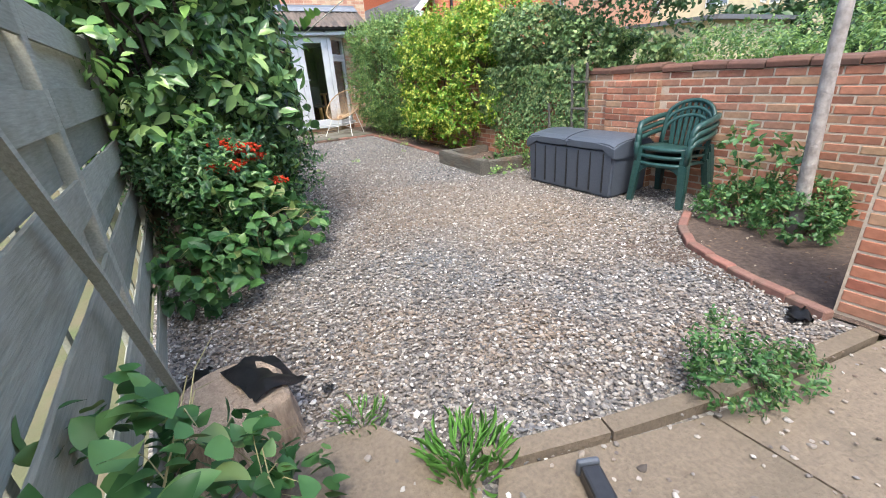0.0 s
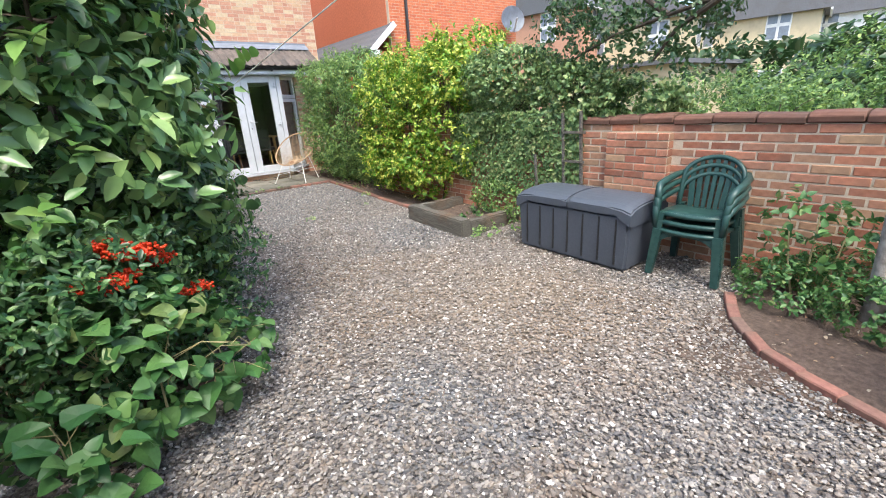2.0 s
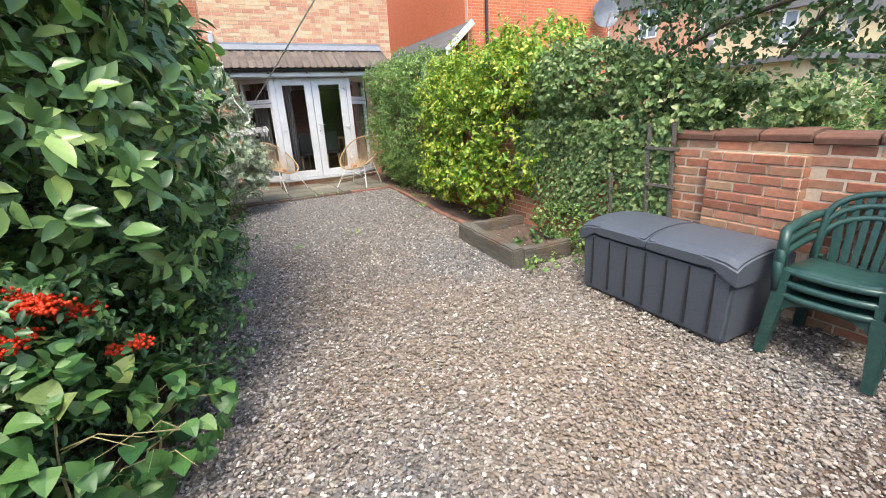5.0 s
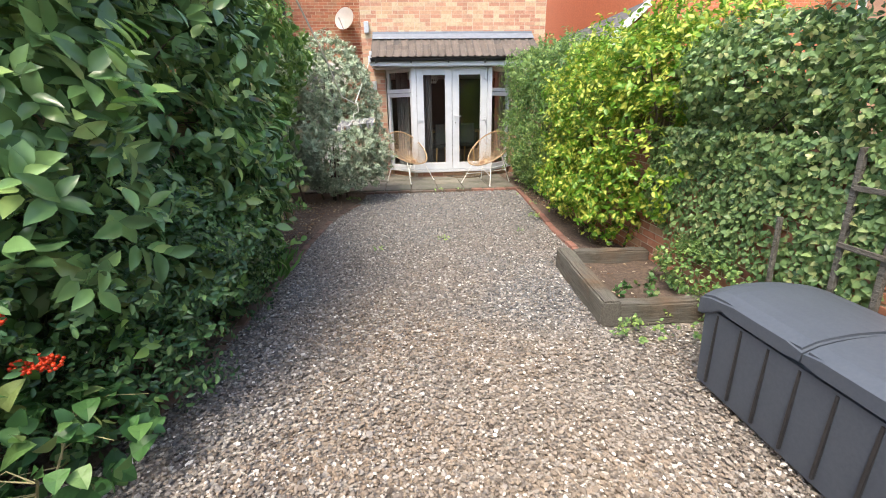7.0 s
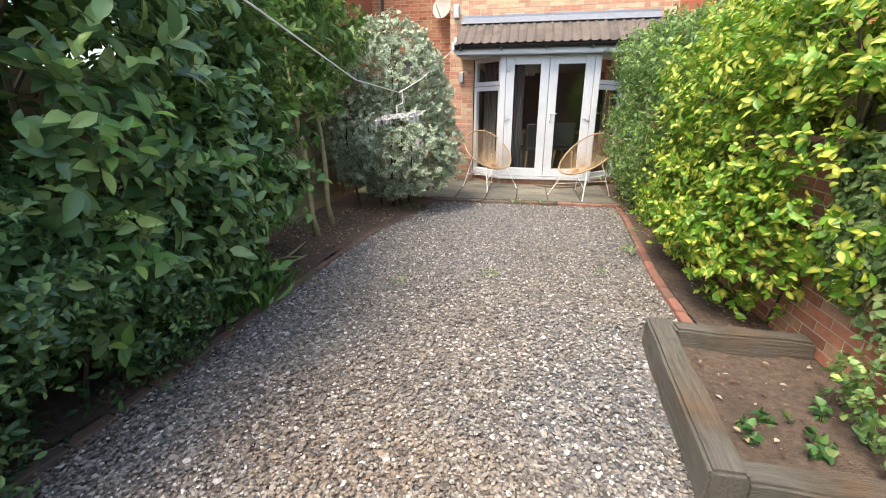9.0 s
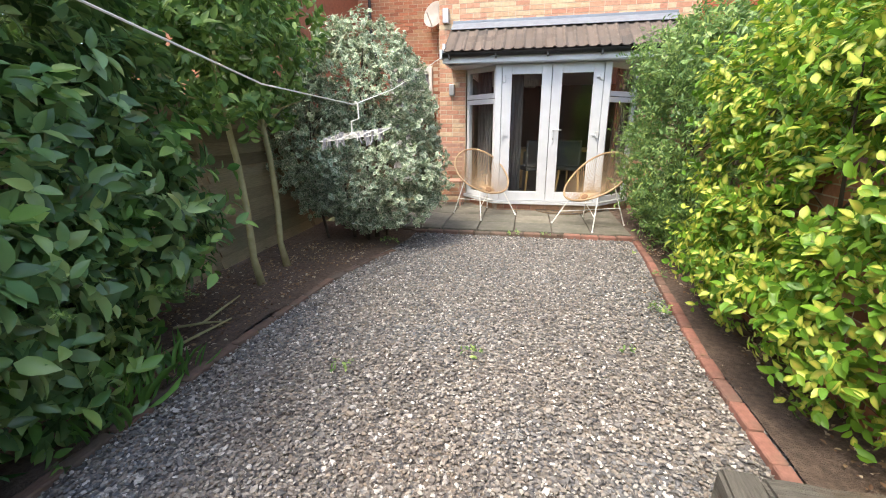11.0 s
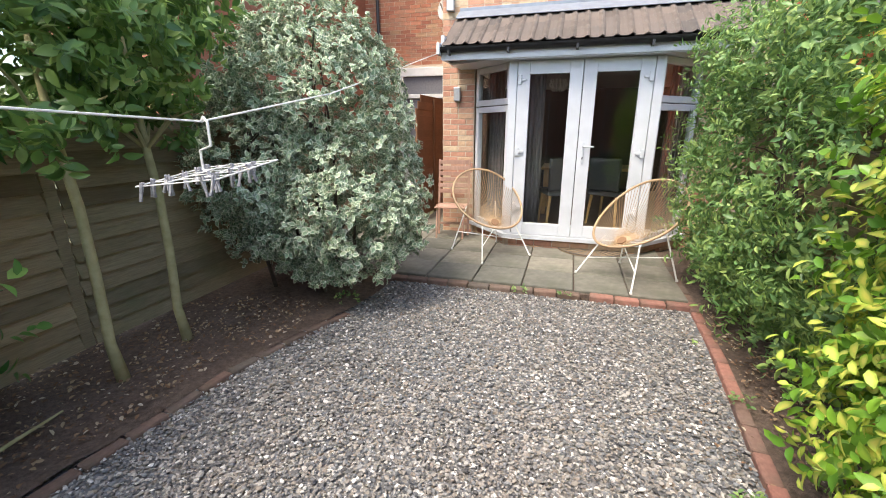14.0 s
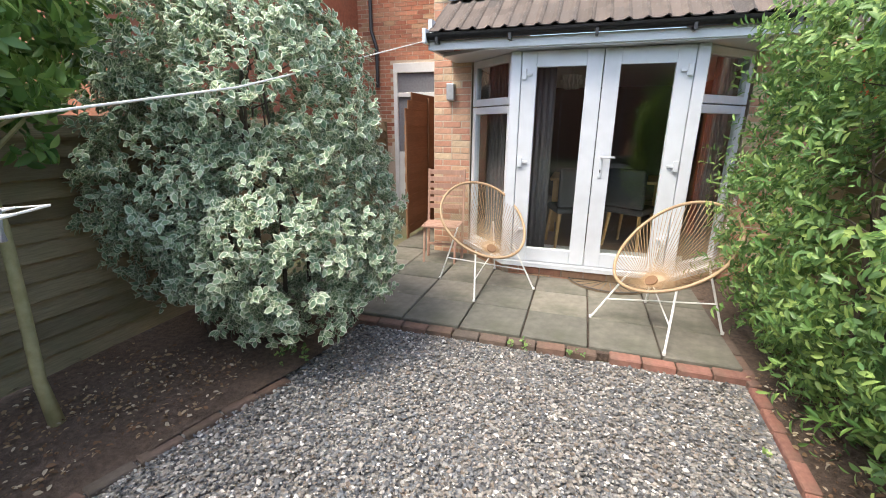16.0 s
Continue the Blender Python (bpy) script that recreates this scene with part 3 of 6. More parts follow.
n = 90000
gx, gy = RNG.uniform(-0.3, 4.4, n), RNG.uniform(-0.6, 9.3, n)
ok = on_gravel(gx, gy)
gx, gy = gx[ok], gy[ok]
n = len(gx)
OCT_V = np.array([(1, 0, 0), (0, 1, 0), (-1, 0, 0), (0, -1, 0), (0, 0, 1), (0, 0, -1)], float)
OCT_T = np.array([(0, 1, 4), (1, 2, 4), (2, 3, 4), (3, 0, 4), (1, 0, 5), (2, 1, 5), (3, 2, 5), (0, 3, 5)])
V = OCT_V[None] * (1 + 0.3 * RNG.normal(size=(n, 6, 1))) * (np.array([1, 0.75, 0.5]) * (0.005 + 0.0055 * RNG.random((n, 1))))[:, None]
a = RNG.uniform(0, math.tau, n)
ca, sa = np.cos(a)[:, None], np.sin(a)[:, None]
V = np.stack([V[..., 0] * ca - V[..., 1] * sa + gx[:, None], V[..., 0] * sa + V[..., 1] * ca + gy[:, None], V[..., 2] - 0.012 + RNG.uniform(0, 0.010, n)[:, None]], -1)
F = OCT_T[None] + 6 * np.arange(n)[:, None, None]
tagged(numpy_mesh("gravel_chips", V.reshape(-1, 3), F.reshape(-1, 3), M_STONE), "small grey and tan chips among the gravel", "gravel", kind="stuff")


# ---- paving in the foreground ----
pav = thing("pavement", "worn sandy concrete paving with a raised edge", "paving", kind="structure")
for outline in ([(0.72, 0.40), (1.55, 0.13), (1.5, -2.6), (0.2, -2.6), (0.45, 0.1)], [(1.56, 0.125), (2.72, -0.09), (2.72, -2.6), (1.51, -2.6)], [(0.16, 0.93), (0.45, 0.86), (0.66, 0.42), (0.42, 0.1), (-0.28, 0.2), (-0.28, 0.75)], [(-0.30, 0.18), (0.42, 0.08), (0.18, -2.6), (-0.3, -2.6)]):
    part("slab", prism(outline, -0.05, 0.012), M_CONCRETE, pav)
for p, q in (((0.70, 0.44), (1.16, 0.29)), ((1.17, 0.285), (1.66, 0.15)), ((1.67, 0.147), (2.16, 0.04)), ((2.17, 0.037), (2.66, -0.05))):
    p, q = Vector((*p, 0)), Vector((*q, 0))
    s = Vector((-(q - p).y, (q - p).x, 0)).normalized() * 0.07
    part("kerb_stone", prism([(p - s * 0.1)[:2], (q - s * 0.1)[:2], (q + s)[:2], (p + s)[:2]], -0.05, 0.03), M_CONCRETE, pav)

# ---- west fence ----
def fence(name, label, y0, y1, height, material, boards, lean, x=-0.3, behind=0.03):
    f = thing(name, label, "fence", pose(x, y0, 0), kind="structure")
    L = y1 - y0
    h = height / boards
    k = max(1, round(L / 1.85))
    for i in range(k + 1):
        yy = L * i / k
        part("post", boxed(-0.035, yy - 0.04, -0.05, 0.035, yy + 0.04, height + 0.04, 0.006), material, f)
    for i in range(k):
        a, b = L * i / k + 0.045, L * (i + 1) / k - 0.045
        for j in range(boards):
            z = j * h + 0.02 - (0.0 if lean or j % 2 == 0 else 0.18 * h)
            off = 0.034 if j % 2 == 0 and not lean else (0.022 if lean else -0.012)
            bm = bmesh.new()
            ys = [a + (b - a) * s / 6 for s in range(7)]
            top = [z + h * (1.12 if lean else (0.92 if j % 2 == 0 else 1.4)) + random.uniform(-0.008, 0.008) for _ in ys]
            rows = []
            for yy, zt in zip(ys, top):
                t = 0.014
                rows.append([bm.verts.new(v) for v in ((off + (0.034 if lean else 0), yy, z), (off - (0.018 if lean else 0), yy, zt), (off - t - (0.018 if lean else 0), yy, zt), (off - t + (0.034 if lean else 0), yy, z))])
            for r, s in zip(rows, rows[1:]):
                for q in range(4):
                    bm.faces.new((r[q], r[(q + 1) % 4], s[(q + 1) % 4], s[q]))
            bm.faces.new(rows[0])
            bm.faces.new(rows[-1][::-1])
            part("board", bm, material, f)
        for s in (0.33, 0.67):
            yy = a + (b - a) * s
            part("batten", boxed(-0.044, yy - 0.018, 0.05, -0.027, yy + 0.018, height, 0.003), material, f)
    return f


fence("fence_grey", "weathered grey hit-and-miss board fence", -1.9, 3.3, 1.62, M_FENCE, 11, False)
fence("fence_east", "dark board fence behind the hedge", 5.6, 11.3, 1.75, M_FENCE2, 13, True, x=5.0)
fence("fence_brown", "brown lapped board fence panels with posts", 3.45, 13.2, 1.62, M_FENCE2, 13, True)
brace = thing("timber_prop", "grey timber prop leaning on the fence", "timber", pose(-0.2, 0.95, 0))
part("bar", tube(bmesh.new(), [(0.02, 0.42, -0.0), (-0.01, 0.0, 0.85), (-0.035, -0.5, 1.62)], 0.022, 4), M_FENCE, brace)


# ---- east garden wall ----
WX = 4.40
wall = thing("wall_east", "old red brick garden wall with rounded brick coping", "wall", pose(0, 0, 0), kind="structure")
part("core", boxed(WX - 0.0075, -1.6, -0.1, WX + 0.22, 7.6, 1.17), M_MORTAR, wall, "sandy mortar")
part("pier_core", boxed(WX - 0.087, 2.303, -0.1, WX - 0.004, 2.897, 1.09), M_MORTAR, wall, "sandy mortar")


# ---- sleepers ----
def sleeper(label, p, q, h=0.17, w=0.13):
    p, q = Vector((*p, 0)), Vector((*q, 0))
    L = (q - p).length
    m = Matrix.Translation(p) @ Matrix.Rotation(math.atan2((q - p).y, (q - p).x) - math.pi / 2, 4, "Z")
    bm = boxed(-w / 2, 0, -0.03, w / 2, L, h)
    bmesh.ops.subdivide_edges(bm, edges=[e for e in bm.edges if abs((e.verts[0].co - e.verts[1].co).y) > 0.3], cuts=9)
    for v in bm.verts:
        v.co += Vector((noise.noise(v.co * 5) * 0.012, 0, noise.noise(v.co * 6 + Vector((3, 1, 0))) * 0.012))
    bmesh.ops.bevel(bm, geom=[e for e in bm.edges if e.calc_face_angle(0) > 0.9], offset=0.014, segments=2, affect="EDGES")
    ob = tagged(part("sleeper", bm, M_SLEEPER), label, "timber", "sleepers of the raised bed")
    ob.matrix_basis = m
    return ob


sleeper("weathered grey timber sleeper with rusty stain beside gravel", (3.47, 4.08), (3.56, 5.32), 0.18, 0.14)
sleeper("weathered grey timber sleeper across the bed's near end", (3.53, 4.14), (4.36, 4.14), 0.15)
sleeper("weathered grey timber sleeper across the bed's far end", (3.64, 5.26), (4.38, 5.24), 0.16)


# ---- storage box ----
def storage_box():
    e = thing("storage_box", "dark grey plastic garden storage box, lid closed", "storage box", pose(3.945, 2.84, 0))
    w, d, h = 1.21, 0.60, 0.49
    bm = boxed(-d / 2, -w / 2, 0.0, d / 2, w / 2, h)
    for v in bm.verts:
        if v.co.z < 0.1:
            v.co.x *= 0.95
            v.co.y *= 0.965
    bmesh.ops.bevel(bm, geom=list(bm.edges), offset=0.022, segments=3, affect="EDGES")
    part("body", bm, M_BOX, e)
    # black strips, slightly proud, stand in for the shade inside the front grooves
    for i in range(7):
        y = -w / 2 + 0.12 + i * (w - 0.24) / 6
        part("groove", boxed(-d / 2 - 0.003, y - 0.007, 0.05, -d / 2 + 0.012, y + 0.007, h - 0.035, 0.003), M_BLACK, e, "black strip standing in for a groove's shade")
    for s in (-1, 1):
        # each half of the lid: arched across, with a lip that drops at the end
        bm = bmesh.new()
        ya, yb = (0.004, w / 2 + 0.012) if s > 0 else (-w / 2 - 0.012, -0.004)
        ny, nx = 8, 10
        grid = []
        for j in range(ny + 1):
            y = ya + (yb - ya) * j / ny
            col = []
            for i in range(nx + 1):
                u = i / nx
                x = -d / 2 - 0.014 + (d + 0.028) * u
                z = h + 0.06 + 0.06 * math.sin(math.pi * u) ** 0.6
                end = abs(y) / (w / 2)
                z -= 0.03 * max(0, end - 0.85) / 0.15
                col.append(bm.verts.new((x, y, z)))
            grid.append(col)
        for j in range(ny):
            for i in range(nx):
                bm.faces.new((grid[j][i], grid[j + 1][i], grid[j + 1][i + 1], grid[j][i + 1]))
        r = bmesh.ops.extrude_face_region(bm, geom=list(bm.faces))
        for v in r["geom"]:
            if isinstance(v, bmesh.types.BMVert):
                end = abs(v.co.y) / (w / 2)
                v.co.z = h - 0.002 - (0.085 if end > 0.9 else 0.05 if end > 0.8 else 0.0)
        bmesh.ops.bevel(bm, geom=[x for x in bm.edges if x.calc_face_angle(0) > 0.8], offset=0.012, segments=2, affect="EDGES")
        part("lid", bm, M_BOX, e, smooth=False)
    return e


storage_box()


# ---- stacked plastic chairs ----
def plastic_chair(m, label, arch):
    e = thing("plastic_chair", label, "chair", m, "stacked plastic chairs")
    # local: front towards -y, seat at 0.43
    bm = boxed(-0.23, -0.24, 0.405, 0.23, 0.20, 0.43)
    bmesh.ops.subdivide_edges(bm, edges=list(bm.edges), cuts=4, use_grid_fill=True)
    for v in bm.verts:
        v.co.z += -0.02 * (1 - (v.co.x / 0.23) ** 2) + (-0.02 if v.co.y < -0.22 else 0) - 0.04 * (v.co.y + 0.24) / 0.44
    part("seat", bm, M_GREEN, e, smooth=True)
    lip = [(-0.245, -0.20, 0.395), (-0.235, -0.245, 0.40), (-0.12, -0.265, 0.395), (0, -0.268, 0.392), (0.12, -0.265, 0.395), (0.235, -0.245, 0.40), (0.245, -0.20, 0.395)]
    part("seat_lip", tube(bmesh.new(), lip, 0.021, 8), M_GREEN, e, smooth=True)
    if arch:
        bm = bmesh.new()
        cols = []
        for k in range(13):
            x = -0.225 + 0.45 * k / 12
            low = 0.365 - 0.10 * abs(x / 0.225) ** 4
            cols.append([bm.verts.new(v) for v in ((x, -0.262, low), (x, -0.256, 0.40), (x, -0.246, 0.40), (x, -0.250, low))])
        for p, q in zip(cols, cols[1:]):
            for j in range(4):
                bm.faces.new((p[j], p[(j + 1) % 4], q[(j + 1) % 4], q[j]))
        bm.faces.new(cols[0])
        bm.faces.new(cols[-1][::-1])
        part("apron", bm, M_GREEN, e)
    back = lambda u, z: Vector((u * (0.235 - 0.03 * (z - 0.4)), 0.20 + 0.22 * (z - 0.42) - 0.06 * u * u, z))
    rim = [back(-1, 0.40)] + [back(-1, z) for z in (0.5, 0.58, 0.64)] + [back(math.cos(a), 0.67 + 0.145 * math.sin(a)) for a in [math.pi - k * math.pi / 12 for k in range(13)]] + [back(1, z) for z in (0.64, 0.58, 0.5, 0.4)]
    part("back_rim", tube(bmesh.new(), rim, 0.02, 8), M_GREEN, e, smooth=True)
    for i in range(7):
        u = -0.78 + 1.56 * i / 6
        top = 0.67 + 0.135 * math.sqrt(max(0, 1 - u * u))
        bm = bmesh.new()
        zs = [0.40 + (top - 0.40) * k / 6 for k in range(7)]
        hw = 0.016
        rows = []
        for z in zs:
            c = back(u * (0.75 + 0.25 * (z - 0.4) / 0.4), z)
            rows.append([bm.verts.new(c + Vector(o)) for o in ((-hw, -0.006, 0), (hw, -0.006, 0), (hw, 0.006, 0), (-hw, 0.006, 0))])
        for r, s in zip(rows, rows[1:]):
            for q in range(4):
                bm.faces.new((r[q], r[(q + 1) % 4], s[(q + 1) % 4], s[q]))
        part("back_slat", bm, M_GREEN, e)
    for s in (-1, 1):
        arm = [(s * 0.235, 0.27, 0.68), (s * 0.275, 0.14, 0.665), (s * 0.285, -0.05, 0.645), (s * 0.28, -0.20, 0.625), (s * 0.262, -0.255, 0.58), (s * 0.25, -0.25, 0.42)]
        bm = tube(bmesh.new(), arm, [0.024, 0.028, 0.03, 0.03, 0.027, 0.024], 8)
        part("armrest", bm, M_GREEN, e, smooth=True)
        for yy, dy in ((-0.24, -0.035), (0.19, 0.09)):
            bm = bmesh.new()
            rows = []
            for k in range(6):
                z = 0.41 * (1 - k / 5)
                g = k / 5
                cx, cy, hw = s * (0.225 + 0.035 * g), yy + dy * g, 0.034 - 0.008 * g
                rows.append([bm.verts.new((cx + o[0] * hw, cy + o[1] * hw, z)) for o in ((-1, -1), (1, -1), (1, 1), (-1, 1))])
            for r, q in zip(rows, rows[1:]):
                for j in range(4):
                    bm.faces.new((r[j], r[(j + 1) % 4], q[(j + 1) % 4], q[j]))
            bm.faces.new(rows[0])
            bm.faces.new(rows[-1][::-1])
            bmesh.ops.bevel(bm, geom=[x for x in bm.edges if x.calc_face_angle(0) > 1.0], offset=0.008, segments=2, affect="EDGES")
            part("leg", bm, M_GREEN, e)
    return e


CH = pose(4.08, 1.89, 0.0, 0, 0, -86) @ Matrix.Diagonal((0.95, 0.95, 0.95, 1))
plastic_chair(CH, "dark green plastic garden armchair, bottom of a stack", True)
for k in (1, 2):
    plastic_chair(CH @ pose(0, 0.012 * k, 0.072 * k), "dark green plastic garden armchair stacked on another", False)

# ---- house ----
HY = 11.5
house = thing("house", "brick house with canted bay and white French doors", "house", kind="structure")


def wall_block(name, x0, y0, z0, x1, y1, z1, material, label=""):
    return part(name, boxed(x0, y0, z0, x1, y1, z1), material, house, label)


wall_block("wall_core", 1.18, HY - 0.0075, -0.1, 1.64, HY + 0.28, 2.62, M_MORTAR, "pale mortar")
wall_block("wall_core", 4.44, HY - 0.0075, -0.1, 5.16, HY + 0.28, 2.62, M_MORTAR, "pale mortar")
wall_block("wall_core", 1.18, HY - 0.0075, 2.62, 5.16, HY + 0.28, 6.2, M_MORTAR, "pale mortar")
wall_block("side_wall", 1.18, HY + 0.284, -0.1, 1.45, 18.0, 6.2, M_HBRICK)
wall_block("side_wall", 4.90, HY + 0.284, -0.1, 5.16, 18.0, 6.2, M_HBRICK)
part("house_roof", prism([(1.0, HY - 0.3), (5.3, HY - 0.3), (5.3, 18.2), (1.0, 18.2)], 6.2, 6.35), M_SLATE, house)

# the bay in plan: left foot, front left, front right, right foot
BAY = [(1.64, HY), (2.24, 10.86), (3.84, 10.86), (4.44, HY)]
SILL, HEAD = 0.20, 2.29


def bay_frame(a, b):
    """A pose whose x runs along one side of the bay and whose -y points outwards."""
    a, b = Vector((*a, 0)), Vector((*b, 0))
    d = b - a
    return Matrix.Translation(a) @ Matrix.Rotation(math.atan2(d.y, d.x), 4, "Z"), d.length


out = [(1.60, HY + 0.02), (2.22, 10.83), (3.86, 10.83), (4.48, HY + 0.02)]
part("bay_base", prism([(x * 0.998, y + 0.05) for x, y in out] + [(4.3, HY + 0.05), (1.8, HY + 0.05)], -0.05, SILL - 0.05), M_MORTAR, house)
part("bay_sill", prism([(1.58, HY - 0.01), (2.20, 10.80), (3.88, 10.80), (4.50, HY - 0.01), (4.3, HY + 0.1), (1.8, HY + 0.1)], SILL - 0.048, SILL), M_WHITE, house)
part("bay_soffit", prism([(1.44, HY - 0.004), (1.44, 11.02), (1.95, 10.72), (4.13, 10.72), (4.66, 11.02), (4.66, HY - 0.004)], HEAD + 0.004, HEAD + 0.035), M_WHITE, house)
part("fascia", boxed(1.40, 10.70, HEAD + 0.015, 4.80, 10.73, HEAD + 0.10, 0.004), M_WHITE, house)
part("fascia_end", boxed(1.38, 10.73, HEAD + 0.03, 1.42, HY - 0.004, HEAD + 0.30), M_WHITE, house)


def light_unit(parent, m, x0, x1, z0, z1, fw=0.06, depth=0.07):
    """One glazed light: four frame bars and a pane."""
    w = part("window_light", boxed(x0, 0.0, z0, x0 + fw, depth, z1, 0.006), M_WHITE, parent)
    w.matrix_basis = m
    bars = [(x1 - fw, z0, x1, z1), (x0 + fw, z0, x1 - fw, z0 + fw), (x0 + fw, z1 - fw, x1 - fw, z1)]
    for a, b, c, d in bars:
        part("frame_bar", boxed(a, 0.0, b, c, depth, d, 0.006), M_WHITE, w)
    g = part("pane", boxed(x0 + fw - 0.005, depth * 0.45, z0 + fw - 0.005, x1 - fw + 0.005, depth * 0.45 + 0.006, z1 - fw + 0.005), M_GLASS, w)
    g.visible_shadow = False
    return w


for a, b, nm in ((BAY[0], BAY[1], "window_1"), (BAY[2], BAY[3], "window_2")):
    m, L = bay_frame(a, b)
    win = thing(nm, "white plastic bay side window with small top light", "window", kind="structure")
    light_unit(win, m, 0.03, L - 0.05, SILL + 0.004, 1.80, 0.075)
    light_unit(win, m, 0.03, L - 0.05, 1.81, HEAD, 0.075)
for x, y in (BAY[1], BAY[2]):
    part("corner_post", boxed(x - 0.05, y - 0.012, SILL + 0.002, x + 0.05, y + 0.09, HEAD, 0.008), M_WHITE, house)
mid = (BAY[1][0] + BAY[2][0]) / 2
doors = []
for s, x0, x1 in ((-1, BAY[1][0] + 0.055, mid - 0.004), (1, mid + 0.004, BAY[2][0] - 0.055)):
    d = thing("door_1" if s < 0 else "door_2", "white plastic glazed French door, closed", "door", pose(0, 10.86, 0), kind="structure")
    w = light_unit(d, pose(0, -0.008, 0), x0, x1, SILL + 0.006, HEAD - 0.004, 0.145, 0.06)
    hx = x0 + 0.03 if s < 0 else x1 - 0.03
    for z in (0.55, 1.25, 2.08):
        part("hinge", boxed(hx - 0.022, -0.035, z - 0.05, hx + 0.022, -0.006, z + 0.05, 0.006), M_WHITE, d)
        part("hinge_arm", boxed(hx, -0.028, z - 0.014, hx - s * 0.075, -0.010, z + 0.014, 0.003) if s > 0 else boxed(hx, -0.028, z - 0.014, hx + 0.075, -0.010, z + 0.014, 0.003), M_WHITE, d)
    if s > 0:
        part("handle_plate", boxed(x0 + 0.045, -0.022, 1.12, x0 + 0.075, -0.006, 1.36, 0.005), M_WHITE, d)
        part("door_handle", tube(bmesh.new(), [(x0 + 0.06, -0.02, 1.32), (x0 + 0.06, -0.06, 1.32), (x0 + 0.09, -0.066, 1.32), (x0 + 0.18, -0.062, 1.32)], 0.010, 8), M_WHITE, d, smooth=True)
        part("keyhole", boxed(x0 + 0.054, -0.024, 1.17, x0 + 0.066, -0.02, 1.20), M_BLACK, d)

# ---- bay roof ----
EAVE_Y, EAVE_Z, TOP_Y, TOP_Z = 10.70, 2.44, HY, 2.93
roof = thing("roof_bay", "brown concrete tiled lean-to roof with lichen", "roof", kind="structure")
part("roof_deck", prism([(1.40, 0), (4.86, 0), (4.86, 0.9), (1.40, 0.9)], -0.03, 0.0), M_TILE, roof).matrix_basis = pose(0, EAVE_Y + 0.02, EAVE_Z, math.degrees(math.atan2(TOP_Z - EAVE_Z, TOP_Y - EAVE_Y)))
part("flashing", boxed(1.42, -0.24, 0.078, 4.86, -0.01, 0.090, 0.004), M_LEAD, roof, "pale lead flashing").matrix_basis = pose(0, HY, TOP_Z, math.degrees(math.atan2(TOP_Z - EAVE_Z, TOP_Y - EAVE_Y)))
part("flashing_upstand", boxed(1.42, HY - 0.03, TOP_Z + 0.06, 4.86, HY - 0.012, TOP_Z + 0.115, 0.003), M_LEAD, roof, "pale lead flashing")


def tile_mesh():
    bm = bmesh.new()
    prof = [(-0.165, 0.018), (-0.13, 0.004), (-0.06, 0.0), (0.03, 0.006), (0.07, 0.03), (0.105, 0.048), (0.14, 0.036), (0.165, 0.018)]
    front = [bm.verts.new((x, 0, z)) for x, z in prof]
    back = [bm.verts.new((x, 0.36, z - 0.012)) for x, z in prof]
    low = [bm.verts.new((x, 0, z - 0.016)) for x, z in prof]
    for i in range(len(prof) - 1):
        bm.faces.new((front[i], front[i + 1], back[i + 1], back[i]))
        bm.faces.new((low[i], low[i + 1], front[i + 1], front[i]))
    me = bpy.data.meshes.new("tile")
    bmesh.ops.recalc_face_normals(bm, faces=bm.faces)
    bm.to_mesh(me)
    bm.free()
    me.materials.append(M_TILE)
    return me


gutter = thing("gutter", "black plastic half-round gutter with brackets", "gutter", kind="structure")
bm = bmesh.new()
prof = [(math.cos(a) * 0.05, math.sin(a) * 0.06) for a in [math.pi + k * math.pi / 8 for k in range(9)]]
ra = [[bm.verts.new((x, 10.66 + p, 2.445 + q)) for p, q in prof] for x in (1.36, 4.88)]
for i in range(8):
    bm.faces.new((ra[0][i], ra[1][i], ra[1][i + 1], ra[0][i + 1]))
bm.faces.new(ra[0])
bm.faces.new(ra[1][::-1])
bmesh.ops.solidify(bm, geom=list(bm.faces), thickness=0.004)
part("trough", bm, M_BLACK, gutter)
for x in (1.5, 2.2, 2.95, 3.7, 4.4):
    part("bracket", boxed(x - 0.014, 10.62, 2.355, x + 0.014, 10.70, 2.42, 0.004), M_BLACK, gutter)
part("downpipe_white", boxed(1.36, 10.60, 2.36, 1.40, 10.72, 2.49, 0.008), M_WHITE, gutter, "white end cap")

lamp = thing("wall_light", "grey square outdoor wall light, unlit", "lamp", pose(1.40, HY, 1.98))
part("housing", boxed(-0.045, -0.09, -0.09, 0.045, -0.002, 0.09, 0.008), M_STEEL, lamp)
part("lens", boxed(-0.035, -0.08, -0.096, 0.035, -0.02, -0.0905), M_PAINT, lamp)
box_w = thing("junction_box", "pale grey box on the brick wall", "box", pose(1.30, HY, 3.12))
part("casing", boxed(-0.05, -0.09, -0.11, 0.05, -0.002, 0.11, 0.01), M_STEEL, box_w)

# ---- room behind the bay ----
room = thing("wall_room", "dim dining room behind the glass doors", "room", kind="structure")
# walls coloured dark to stand in for indoor shade
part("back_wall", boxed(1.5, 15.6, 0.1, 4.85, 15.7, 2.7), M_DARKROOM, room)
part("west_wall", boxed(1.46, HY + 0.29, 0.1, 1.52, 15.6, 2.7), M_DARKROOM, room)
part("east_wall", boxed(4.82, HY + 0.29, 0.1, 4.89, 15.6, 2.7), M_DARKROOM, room)
